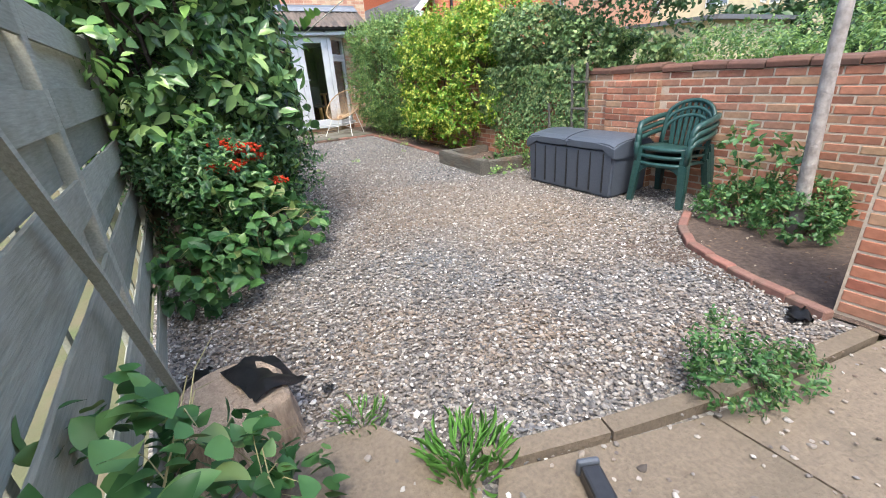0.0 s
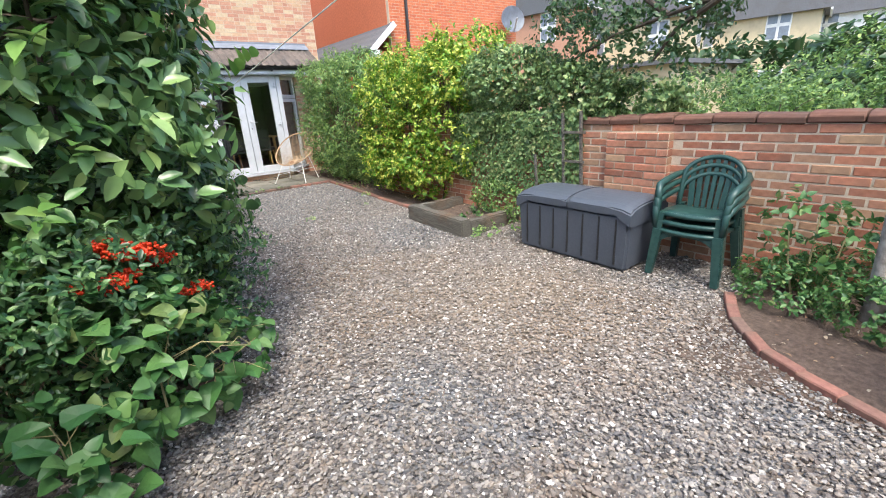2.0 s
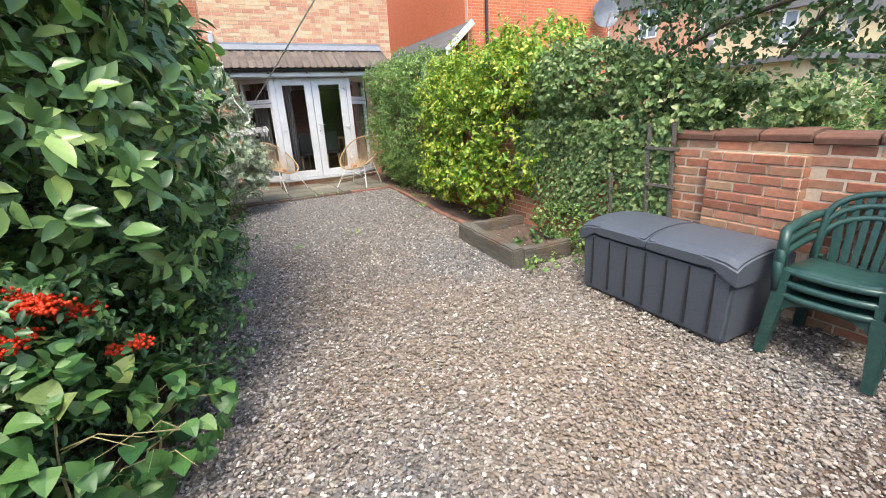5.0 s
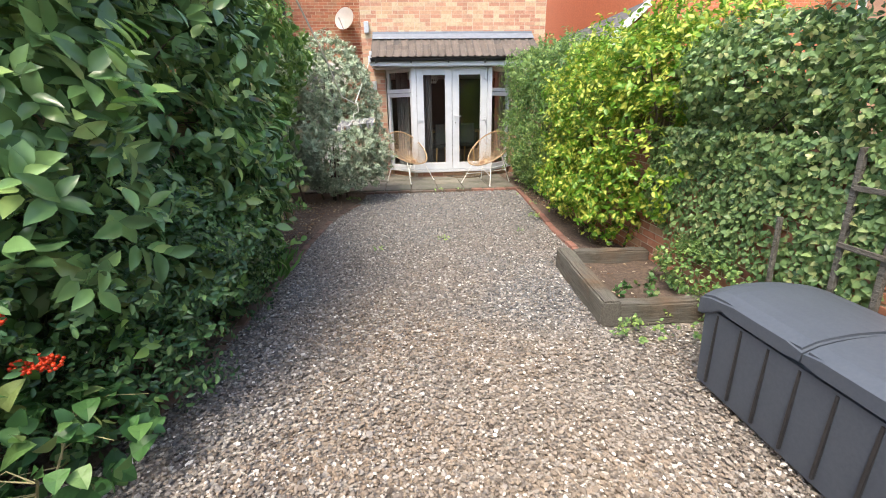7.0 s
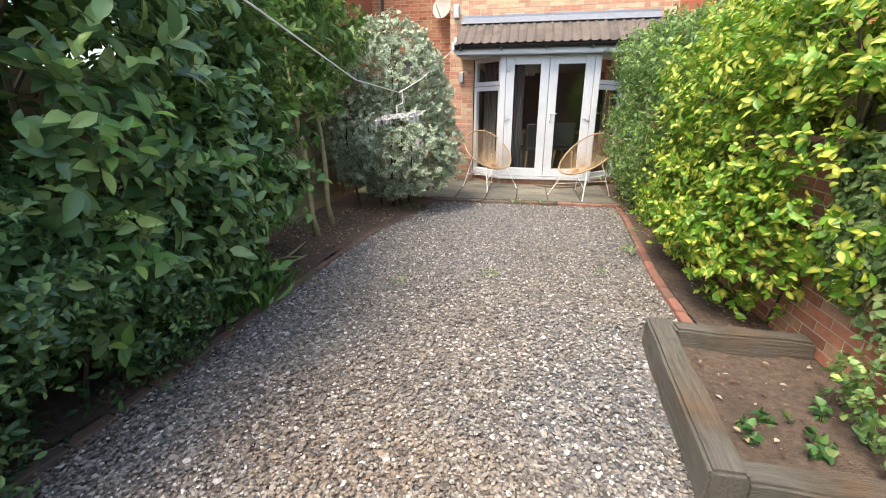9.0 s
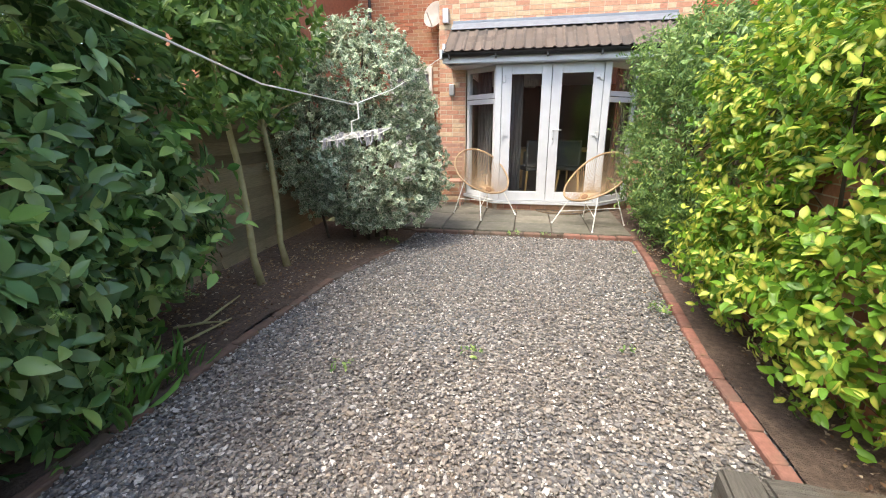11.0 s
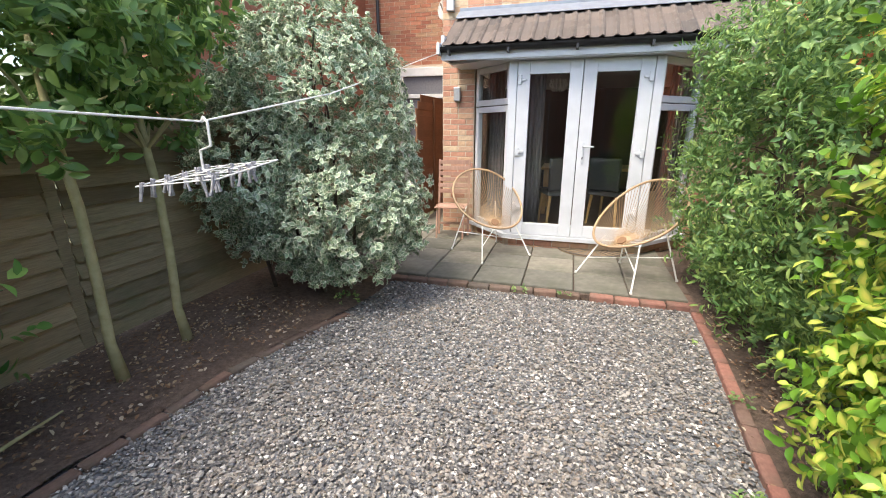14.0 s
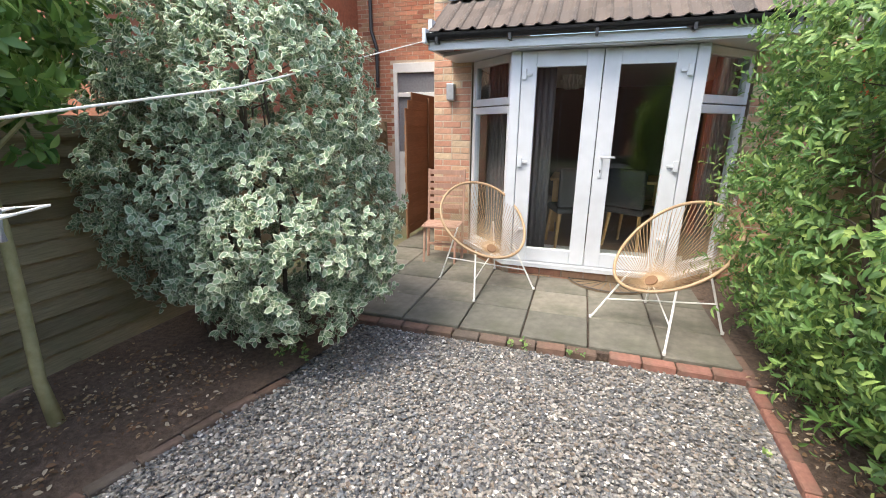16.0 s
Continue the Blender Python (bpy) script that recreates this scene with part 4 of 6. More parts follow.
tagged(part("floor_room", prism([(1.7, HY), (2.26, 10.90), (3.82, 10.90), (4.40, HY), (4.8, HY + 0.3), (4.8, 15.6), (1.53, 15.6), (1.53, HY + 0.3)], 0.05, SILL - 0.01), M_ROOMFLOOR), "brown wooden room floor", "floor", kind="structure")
tagged(part("ceiling_room", prism([(1.7, HY), (2.26, 10.93), (3.82, 10.93), (4.40, HY), (4.8, HY + 0.3), (4.8, 15.6), (1.53, 15.6), (1.53, HY + 0.3)], HEAD + 0.04, HEAD + 0.14), M_PAINT), "white room ceiling", "ceiling", kind="structure")


def curtain(x0, y0, x1, y1):
    bm = bmesh.new()
    n = 26
    cols = []
    for i in range(n + 1):
        t = i / n
        x, y = x0 + (x1 - x0) * t, y0 + (y1 - y0) * t
        o = 0.028 * math.sin(t * 30)
        cols.append([bm.verts.new((x, y + o, z)) for z in (0.23, 1.2, 2.33)])
    for p, q in zip(cols, cols[1:]):
        for k in range(2):
            bm.faces.new((p[k], q[k], q[k + 1], p[k + 1]))
    bmesh.ops.solidify(bm, geom=list(bm.faces), thickness=0.003)
    return tagged(part("curtain", bm, M_CURTAIN, smooth=True), "grey gathered curtain hanging beside the bay", "curtain", "bay curtains")


curtain(1.86, HY - 0.05, 2.12, 11.15)
curtain(2.36, 11.05, 2.62, 11.05)
curtain(4.02, 11.2, 4.26, HY - 0.02)


def dining_chair(m):
    e = thing("dining_chair", "grey upholstered dining chair with light wooden legs", "chair", m, "dining chairs in the room")
    part("seat", boxed(-0.23, -0.22, 0.42, 0.23, 0.22, 0.50, 0.03), M_FABRIC, e)
    part("backrest", boxed(-0.23, 0.18, 0.50, 0.23, 0.24, 0.95, 0.03), M_FABRIC, e)
    for x in (-0.18, 0.18):
        for y in (-0.17, 0.17):
            part("leg", tube(bmesh.new(), [(x, y, 0.42), (x * 1.2, y * 1.2, 0)], [0.024, 0.016], 6), M_OAK, e)
    return e


dc = dining_chair(pose(2.85, 11.75, SILL - 0.01, 0, 0, 200))
copy_thing(dc, pose(3.55, 11.9, SILL - 0.01, 0, 0, 150))
tab = thing("dining_table", "light wooden dining table in the room", "table", pose(3.3, 12.7, SILL - 0.01))
part("tabletop", boxed(-0.75, -0.4, 0.71, 0.75, 0.4, 0.75, 0.008), M_OAK, tab)
for x in (-0.68, 0.68):
    for y in (-0.33, 0.33):
        part("leg", boxed(x - 0.03, y - 0.03, 0, x + 0.03, y + 0.03, 0.71, 0.005), M_OAK, tab)

# ---- patio ----
patio = thing("pavement_patio", "grey-green square concrete paving slabs", "paving", kind="structure")
part("bedding", boxed(0.4, 9.40, -0.05, 4.02, HY + 0.0, 0.012), M_SOIL, patio, "dark joints")


# ---- white-legged string chairs ----
def string_chair(m, label, turn):
    e = thing("string_chair", label, "chair", m, "pair of string chairs")
    # local: front towards -y
    tilt = radians(38)
    c = Vector((0, 0.06, 0.66))
    ux, uy = Vector((1, 0, 0)), Vector((0, math.cos(tilt), math.sin(tilt)))
    un = ux.cross(uy)
    hub = Vector((0, -0.10, 0.40))

    def ring(a):
        y = math.sin(a)
        return c + ux * (0.43 * math.cos(a) * (1 + 0.10 * y)) + uy * (0.49 * y) - un * (0.03 * math.cos(2 * a))

    part("rim", tube(bmesh.new(), [ring(k * math.tau / 48) for k in range(48)], 0.013, 8, True), M_RATTAN, e, smooth=True)
    part("hub", tube(bmesh.new(), [hub + un * -0.012, hub + un * 0.014], 0.048, 14), M_HUB, e, "brown woven hub")
    bm = bmesh.new()
    for k in range(76):
        a = k * math.tau / 76
        p = ring(a)
        h = hub + (ux * math.cos(a) + uy * math.sin(a)) * 0.045
        midp = p.lerp(h, 0.5) - Vector((0, 0, 0.035 + 0.05 * max(0, math.sin(a))))
        tube(bm, [p, p.lerp(midp, 0.6), midp.lerp(h, 0.35), h], 0.0025, 4)
    tagged(part("webbing", bm, M_RATTAN, e), kind="stuff")
    ways = [k * math.pi / 2 - radians(turn) for k in range(4)]
    feet = [Vector((math.cos(a) * 0.49, math.sin(a) * 0.49, 0.0)) for a in ways]
    tops = [Vector((0.30 * math.cos(a), 0.05 + 0.24 * math.sin(a), 0.50 + 0.11 * math.sin(a))) for a in ways]
    for f, t in zip(feet, tops):
        leg = part("leg", tube(bmesh.new(), [f, t], 0.0085, 8), M_WMETAL, e, "white metal leg")
        part("foot", tube(bmesh.new(), [f - Vector((0, 0, 0.0)), f + Vector((0, 0, 0.02))], 0.013, 8), M_WMETAL, leg)
    q = [f.lerp(t, 0.42) for f, t in zip(feet, tops)]
    for i, j in ((0, 2), (1, 3)):
        part("stretcher", tube(bmesh.new(), [q[i], q[j]], 0.006, 6), M_WMETAL, e, "white metal stretcher")
    return e


string_chair(pose(2.10, 10.44, 0.042, 0, 0, 38), "tan string chair on white metal legs by the doors", 38)
string_chair(pose(3.61, 9.95, 0.042, 0, 0, -50), "tan string chair on white metal legs beside the hedge", -50)

# ---- folding wooden chair ----
fc = thing("folding_chair", "reddish brown slatted wooden folding chair", "chair", pose(1.44, 11.05, 0.042, 0, 0, 6))
for x in (-0.21, 0.21):
    part("back_leg", boxed(x - 0.014, 0.12, 0, x + 0.014, 0.155, 1.08, 0.004, Matrix.Rotation(radians(-5), 4, "X")), M_CHAIRWOOD, fc)
    part("front_leg", boxed(x * 0.86 - 0.012, -0.22, 0, x * 0.86 + 0.012, -0.19, 0.46, 0.004, Matrix.Rotation(radians(-8), 4, "X")), M_CHAIRWOOD, fc)
for k in range(5):
    part("seat_slat", boxed(-0.21, -0.2 + k * 0.072, 0.44, 0.21, -0.14 + k * 0.072, 0.458, 0.003), M_CHAIRWOOD, fc)
for k in range(6):
    part("back_slat", boxed(-0.2, 0.16 + 0.01 * k, 0.60 + k * 0.08, 0.2, 0.172 + 0.01 * k, 0.655 + k * 0.08, 0.003), M_CHAIRWOOD, fc)
part("foot_rail", boxed(-0.2, 0.12, 0.15, 0.2, 0.14, 0.18, 0.003), M_CHAIRWOOD, fc)

# ---- half-round doormat ----
bm = prism([(0.42 * math.cos(a), -0.36 * math.sin(a)) for a in [k * math.pi / 20 for k in range(21)]], 0, 0.014)
dm = tagged(part("doormat", bm, M_MAT), "brown half-round coir doormat with ray pattern", "doormat")
dm.matrix_basis = pose(3.32, 10.92, 0.043)
for k in range(1, 12):
    a = k * math.pi / 12
    part("ray", tube(bmesh.new(), [(0.12 * math.cos(a), -0.10 * math.sin(a), 0.014), (0.39 * math.cos(a), -0.335 * math.sin(a), 0.014)], 0.006, 4), M_BLACK, dm)
tube_bm = tube(bmesh.new(), [(0.41 * math.cos(k * math.pi / 20), -0.35 * math.sin(k * math.pi / 20), 0.012) for k in range(21)], 0.009, 6)
part("border", tube_bm, M_BLACK, dm)

# ---- clothes line and hanging airer ----
HOOK = Vector((1.45, 6.95, 1.57))
line = thing("clothes_line", "white rope clothes line across the garden", "clothes line", kind="")
pts = [Vector((1.37, 10.72, 2.40)), Vector((1.39, 9.3, 2.05)), Vector((1.40, 8.1, 1.76)), HOOK, Vector((1.46, 5.8, 1.62)), Vector((1.56, 4.5, 1.82)), Vector((1.75, 1.5, 2.25)), Vector((2.0, -2.4, 2.75))]
part("rope", tube(bmesh.new(), pts, 0.0045, 6), M_ROPE, line)
part("post", tube(bmesh.new(), [(2.0, -2.42, -0.05), (2.0, -2.42, 2.85)], 0.035, 10), M_STEEL, line)
air = thing("hanging_airer", "white wire hanging airer with grey pegs", "airer", pose(HOOK.x, HOOK.y, HOOK.z))
part("hook", tube(bmesh.new(), [(0.0, 0, -0.0), (0.012, 0, 0.018), (0.03, 0, 0.0), (0.03, 0, -0.10), (-0.03, 0, -0.12), (-0.03, 0, -0.20), (0.01, 0, -0.22), (0.01, 0, -0.26)], 0.006, 6), M_WMETAL, air)
SLANT = 0.11


def rack_z(x, y):
    return -0.215 + SLANT * x + 0.13 * y


for i in range(6):
    y = -0.18 + i * 0.072
    part("wire", tube(bmesh.new(), [(-0.21, y, rack_z(-0.21, y)), (0.22, y, rack_z(0.22, y))], 0.0024, 6), M_WMETAL, air)
for x in (-0.21, -0.07, 0.08, 0.22):
    part("cross_wire", tube(bmesh.new(), [(x, -0.18, rack_z(x, -0.18)), (x, 0.18, rack_z(x, 0.18))], 0.0034, 6), M_WMETAL, air)
for k in range(30):
    x, y = random.choice((-0.20, -0.19, -0.17, -0.1, 0.04, 0.14, 0.19)) + random.uniform(-0.015, 0.015), -0.18 + 0.072 * random.randrange(6)
    bm = boxed(-0.006, -0.009, -0.07, 0.006, -0.002, 0.012, 0.002, Matrix.Rotation(radians(7), 4, "X"))
    p = part("peg", box(bm, -0.006, 0.002, -0.07, 0.006, 0.009, 0.012, 0.002, Matrix.Rotation(radians(-7), 4, "X")), M_PEG, air)
    p.matrix_basis = pose(x, y, rack_z(x, y) + 0.004, random.uniform(-14, 14), random.uniform(-14, 14), random.uniform(0, 180))

# ---- side passage ----
side = thing("house_west", "darker red brick neighbouring house wing", "house")
part("wall", boxed(-3.2, 14.394, -0.1, 1.17, 14.6, 2.15), M_MORTAR, side, "pale mortar")
part("wall", boxed(-3.2, 14.394, 2.15, 1.17, 14.6, 6.0), M_MORTAR, side, "pale mortar")
part("side_wall", boxed(-3.4, 9.5, -0.1, -1.35, 14.39, 6.0), M_BRICK, side)
part("downpipe", tube(bmesh.new(), [(-0.95, 14.33, 2.3), (-0.95, 14.33, 3.0), (-1.05, 14.33, 3.3), (-1.05, 14.33, 5.9)], 0.035, 8), M_BLACK, side)
dr = thing("door_side", "white side door with net-curtained glass, closed", "door", kind="structure")
part("door_frame", boxed(-0.62, 14.32, 2.55, 0.42, 14.40, 2.72, 0.006), M_PAINT, dr)
for x in (-0.62, 0.34):
    part("door_frame", boxed(x, 14.32, 0, x + 0.08, 14.40, 2.55, 0.006), M_PAINT, dr)
part("transom", boxed(-0.54, 14.32, 2.12, 0.34, 14.40, 2.20, 0.006), M_PAINT, dr)
part("door_leaf", boxed(-0.54, 14.35, 0, 0.34, 14.40, 1.1, 0.006), M_PAINT, dr)
part("pane", boxed(-0.54, 14.37, 1.1, 0.34, 14.38, 2.55), M_CURTAIN, dr, "net-curtained glass")
gp = thing("fence_panel", "red-brown lapped fence panel with arched top", "fence", pose(0.58, 12.9, 0, 0, 0, 90), kind="structure")
for j in range(18):
    zz = 0.05 + j * 0.11
    half = 0.9 if zz < 1.6 else 0.9 * math.sqrt(max(0.05, 1 - ((zz - 1.6) / 0.46) ** 2))
    part("board", boxed(-half, -0.012 + 0.01 * (j % 2), zz, half, 0.004 + 0.01 * (j % 2), zz + 0.125, 0.003), M_PANEL, gp)
for x in (-0.92, 0.0, 0.92):
    part("post", boxed(x - 0.03, -0.04, 0, x + 0.03, -0.014, 1.66 if x else 2.0, 0.004), M_PANEL, gp)
passage = thing("pavement_passage", "grey concrete paving in the side passage", "paving", kind="structure")
for k in range(5):
    part("slab", boxed(0.62, 11.54 + 0.56 * k, -0.05, 1.17, 12.09 + 0.56 * k, 0.02, 0.008), M_SLAB, passage)
dish = thing("satellite_dish", "white satellite dish on the brick wall", "satellite dish", pose(0.55, 14.2, 3.75, 70, 0, -20))
bm = bmesh.new()
rings = [[bm.verts.new((r * 0.27 * math.cos(a), r * 0.3 * math.sin(a), 0.07 * r * r)) for a in [k * math.tau / 20 for k in range(20)]] for r in (0.05, 0.4, 0.7, 1.0)]
for p, q in zip(rings, rings[1:]):
    for k in range(20):
        bm.faces.new((p[k], p[(k + 1) % 20], q[(k + 1) % 20], q[k]))
bm.faces.new(rings[0])
bmesh.ops.solidify(bm, geom=list(bm.faces), thickness=0.008)
part("reflector", bm, M_PAINT, dish, smooth=True)
part("arm", tube(bmesh.new(), [(0, -0.28, 0.05), (0, -0.12, 0.34)], 0.012, 6), M_STEEL, dish)
part("bracket", tube(bmesh.new(), [(0, 0, -0.02), (0, 0.0, -0.22)], 0.02, 6), M_STEEL, dish)

# ---- orange brick neighbour ----
nb = thing("neighbour_house", "bright orange brick house with grey lean-to roof", "house")
part("wall", boxed(7.42, 11.594, -0.1, 12.5, 20, 8.0), M_MORTAR, nb, "mortar")
part("side_wall", boxed(7.40, 11.7, -0.1, 7.416, 20, 8.0), M_NBRICK, nb)
part("lean_wall", boxed(6.75, 11.5, -0.1, 7.39, 16.4, 2.92), M_NBRICK, nb)
SLOPE = math.degrees(math.atan2(0.71, 0.80))
for k in range(7):
    t = part("roof_course", boxed(k * 0.153, 0.0, -0.02, (k + 1) * 0.153 + 0.03, 5.2, 0.012), M_SLATE, nb)
    t.matrix_basis = pose(6.62, 11.40, 2.95, 0, -SLOPE + 1.0, 0)
bg = part("bargeboard", boxed(0, -0.03, -0.13, 1.07, -0.002, 0.02, 0.004), M_PAINT, nb, "white bargeboard")
bg.matrix_basis = pose(6.62, 11.40, 2.95, 0, -SLOPE, 0)
part("eave_gutter", boxed(6.55, 11.40, 2.86, 6.63, 16.6, 2.94, 0.01), M_BLACK, nb)
part("eave_box", boxed(6.64, 11.37, 2.74, 6.90, 11.49, 2.94, 0.004), M_PAINT, nb, "white boxed eave")
part("downpipe", tube(bmesh.new(), [(7.98, 11.55, 0), (7.98, 11.55, 7.9)], 0.045, 8), M_BLACK, nb)
d2 = copy_thing(dish, pose(11.95, 11.26, 3.92, 72, 0, -28) @ Matrix.Scale(1.45, 4))
for c in d2.children:
    if c.name.startswith("reflector"):
        c.data = c.data.copy()
        c.data.materials[0] = M_LEAD
d2["label"] = "grey satellite dish on the orange brick house"

# ---- distant houses ----
def far_house(x, y, w, d, h, roof_h, turn, wall_mat, label, windows, chimney=True):
    e = thing("terraced_house", label, "house", pose(x, y, 0, 0, 0, turn), "houses beyond the gardens")
    part("wall", boxed(-w / 2, -d / 2, -0.1, w / 2, d / 2, h), wall_mat, e)
    bm = bmesh.new()
    o = 0.3
    a = [bm.verts.new(v) for v in ((-w / 2 - o, -d / 2 - o, h), (w / 2 + o, -d / 2 - o, h), (w / 2 + o, d / 2 + o, h), (-w / 2 - o, d / 2 + o, h), (-w / 2 - o, 0, h + roof_h), (w / 2 + o, 0, h + roof_h))]
    for f in ((0, 1, 5, 4), (2, 3, 4, 5), (1, 2, 5), (3, 0, 4), (3, 2, 1, 0)):
        bm.faces.new([a[i] for i in f])
    rf = part("roof", bm, M_SLATE, e)
    if chimney:
        part("chimney", boxed(w * 0.3, -0.3, h + roof_h * 0.4, w * 0.3 + 0.8, 0.3, h + roof_h + 1.0, 0.02), M_NBRICK, rf)
    part("gutter", boxed(-w / 2 - o, -d / 2 - o - 0.08, h - 0.12, w / 2 + o, -d / 2 - o + 0.02, h - 0.01), M_PAINT, e)
    for face in (0, 1):
        for u, z, ww, hh in windows:
            wi = part("window", boxed(-ww / 2, -0.05, -hh / 2, ww / 2, 0.02, hh / 2, 0.01), M_PAINT, e)
            mm = pose(u * w / 2, -d / 2, z) if face == 0 else pose(-w / 2, u * d / 2, z, 0, 0, -90)
            wi.matrix_basis = mm
            for sx in (-1, 1):
                for sz in (-1, 1):
                    part("pane", boxed(sx * ww / 4 - ww / 5.2, -0.06, sz * hh / 4 - hh / 5.2, sx * ww / 4 + ww / 5.2, -0.052, sz * hh / 4 + hh / 5.2), M_LEAD, wi)
    return e


W4 = [(-0.5, 4.4, 1.1, 1.5), (0.5, 4.4, 1.1, 1.5), (-0.5, 1.5, 1.1, 1.4), (0.5, 1.5, 1.1, 1.4)]
far_house(25.5, 20.5, 6, 7, 6.2, 2.6, 12, M_HBRICK, "yellow-red brick terraced house with white sash windows", [(-0.4, 5.4, 1.0, 1.6), (0.4, 5.4, 1.0, 1.6)])
far_house(29, 16, 6, 7, 5.2, 2.4, 12, M_RENDER, "cream rendered house with grey roof", W4)
far_house(33, 11.5, 6, 7, 4.9, 2.4, 12, M_RENDER, "cream rendered gabled house with white windows", W4)
far_house(38, 7, 7, 7, 4.9, 2.4, 12, M_PAINT, "pale rendered house with slate roof", W4)
far_house(44, 1, 8, 7, 4.6, 2.4, 12, M_NBRICK, "orange brick house among far roofs", W4)
bld = thing("outbuilding", "low cream flat-roofed shed beyond the wall", "shed", pose(13.5, 7.2, 0))
part("wall", boxed(-2, -1.5, 0, 2, 1.5, 2.05), M_RENDER, bld)
part("roof", boxed(-2.2, -1.7, 2.05, 2.2, 1.7, 2.15), M_SLATE, bld)

# ---- unseen plain house behind the walk, added to darken reflections in the glass ----
back = thing("wall_south", "unseen plain brick wall added to darken the glass reflections", "wall", kind="structure")
part("wall", boxed(-7, -9.0, -0.1, 12, -8.7, 5.6), M_BRICK, back)
part("roof", boxed(-7.3, -12, 5.6, 12.3, -8.5, 5.8), M_SLATE, back)

# ---- shrubs, west side ----
LAUREL = [(0.15, 3.55, 1.75, 0.70, 0.72, 1.15), (0.28, 4.40, 1.55, 0.76, 0.80, 1.35), (0.12, 5.35, 1.45, 0.68, 0.78, 1.25), (0.30, 4.9, 0.75, 0.55, 0.80, 0.72), (0.0, 6.0, 0.95, 0.50, 0.50, 0.8), (-0.05, 4.0, 2.5, 0.8, 1.0, 0.6), (0.40, 5.15, 0.42, 0.38, 0.55, 0.40)]
shrub("laurel_bush", "large glossy dark green laurel shrub", "shrub", LAUREL, M_LAUREL, 6900, 7, 0.15, 0.118, 0.5, (0.2, 4.6, 0.0), 8, LEAF8, depth=0.5, rough=0.24, stem_r=0.022, freq=4.2)
P, D, N = shoots(LAUREL, 380, 11, 0.34, 0.04, 0.30, 0.9, 4.2)
lb = bpy.data.objects["laurel_bush"]
leaf_cloud("new_growth", P - np.array((0.2, 4.6, 0.0)), D, N, 0.105 * (0.6 + 0.6 * RNG.random(len(P))), 0.5, M_SHOOT, lb, LEAF8)
PYRA = [(0.25, 3.28, 0.78, 0.55, 0.48, 0.5), (0.60, 3.8, 0.75, 0.40, 0.45, 0.45), (0.62, 4.35, 0.6, 0.34, 0.45, 0.40), (0.1, 3.0, 0.55, 0.35, 0.3, 0.4), (0.58, 4.2, 0.28, 0.28, 0.5, 0.26), (0.55, 3.55, 0.3, 0.33, 0.4, 0.28)]
py = shrub("firethorn_bush", "dark firethorn shrub with clusters of red berries", "shrub", PYRA, M_PYRA, 3600, 9, 0.17, 0.044, 0.5, (0.4, 3.9, 0.0), 6, depth=0.5, rough=0.18)
for k in range(13):
    a = random.uniform(-0.3, 1.0)
    c = Vector(random.choice([(0.20, 2.82, 0.93), (0.28, 2.82, 0.95), (0.34, 2.83, 0.94), (0.43, 2.83, 0.92), (0.22, 2.80, 0.82), (0.32, 2.80, 0.79), (0.47, 2.85, 0.72), (0.53, 2.9, 0.80), (0.26, 2.8, 0.90), (0.60, 3.0, 0.62)])) + Vector((random.uniform(-0.05, 0.05), random.uniform(-0.05, 0.05), random.uniform(-0.02, 0.02)))
    n = 95
    q = unit(RNG.normal(size=(n, 3))) * RNG.random((n, 1)) ** 0.4 * np.array([0.095, 0.055, 0.034])
    Vb = q[:, None] + ICO_V[None] * 0.0085
    Fb = ICO_T[None] + 12 * np.arange(n)[:, None, None]
    cl = numpy_mesh("berry_bunch", Vb.reshape(-1, 3), Fb.reshape(-1, 3), M_BERRY, py, smooth=True)
    cl.location = c - Vector((0.4, 3.9, 0.0))
    cl["label"] = "bunch of small red berries"
    cl["kind"] = "stuff"


def spray(bm_parent, start, way, length, count, leaf, material):
    """A long arching shoot with leaves on it."""
    start, way = np.array(start, float), unit(np.array(way, float))
    t = np.linspace(0.1, 1, count)
    P = start + way * (t * length)[:, None] + np.array([0, 0, -0.12]) * (t ** 2)[:, None] * length
    rnd = RNG.normal(size=(count, 3))
    D = unit(unit(rnd) + way * 0.6)
    leaf_cloud("shoot", P, D, unit(RNG.normal(size=(count, 3)) * 0.4 + np.array([0, 0, 1.0])), leaf * (1.1 - 0.5 * t), 0.5, material, bm_parent)


for s, w, L in (((0.85, 4.2, 0.95), (0.8, -0.3, 0.3), 0.45), ((0.8, 3.7, 0.85), (0.9, -0.5, 0.15), 0.4), ((0.8, 5.0, 0.75), (0.9, -0.2, 0.2), 0.42), ((0.7, 3.6, 0.5), (0.9, -0.3, -0.1), 0.4), ((0.75, 4.4, 0.5), (1, -0.2, -0.1), 0.35), ((0.8, 5.6, 0.6), (1, -0.1, 0.1), 0.3)):
    s = np.array(s) - np.array([0.4, 3.9, 0])
    spray(py, s, w, L, 70, 0.035, M_YOUNG)

# broad-leaved plant at the bed's corner
PLANT = [(0.30, 2.75, 0.38, 0.40, 0.32, 0.34), (0.62, 2.95, 0.24, 0.34, 0.30, 0.24), (0.0, 2.5, 0.24, 0.30, 0.32, 0.26), (0.25, 2.75, 0.62, 0.24, 0.2, 0.16)]
pl = shrub("broad_leaf_plant", "soft bright green broad-leaved plant on gravel edge", "plant", PLANT, M_PLANT, 420, 4, 0.06, 0.065, 0.85, (0.3, 2.75, 0.0), 6, HEART, depth=0.6, rough=0.06, stem_mat=M_STEM, stem_r=0.006)
big = bpy.data.meshes.new("leaf")
Vl = HEART * np.array([1, 0.9, 1])
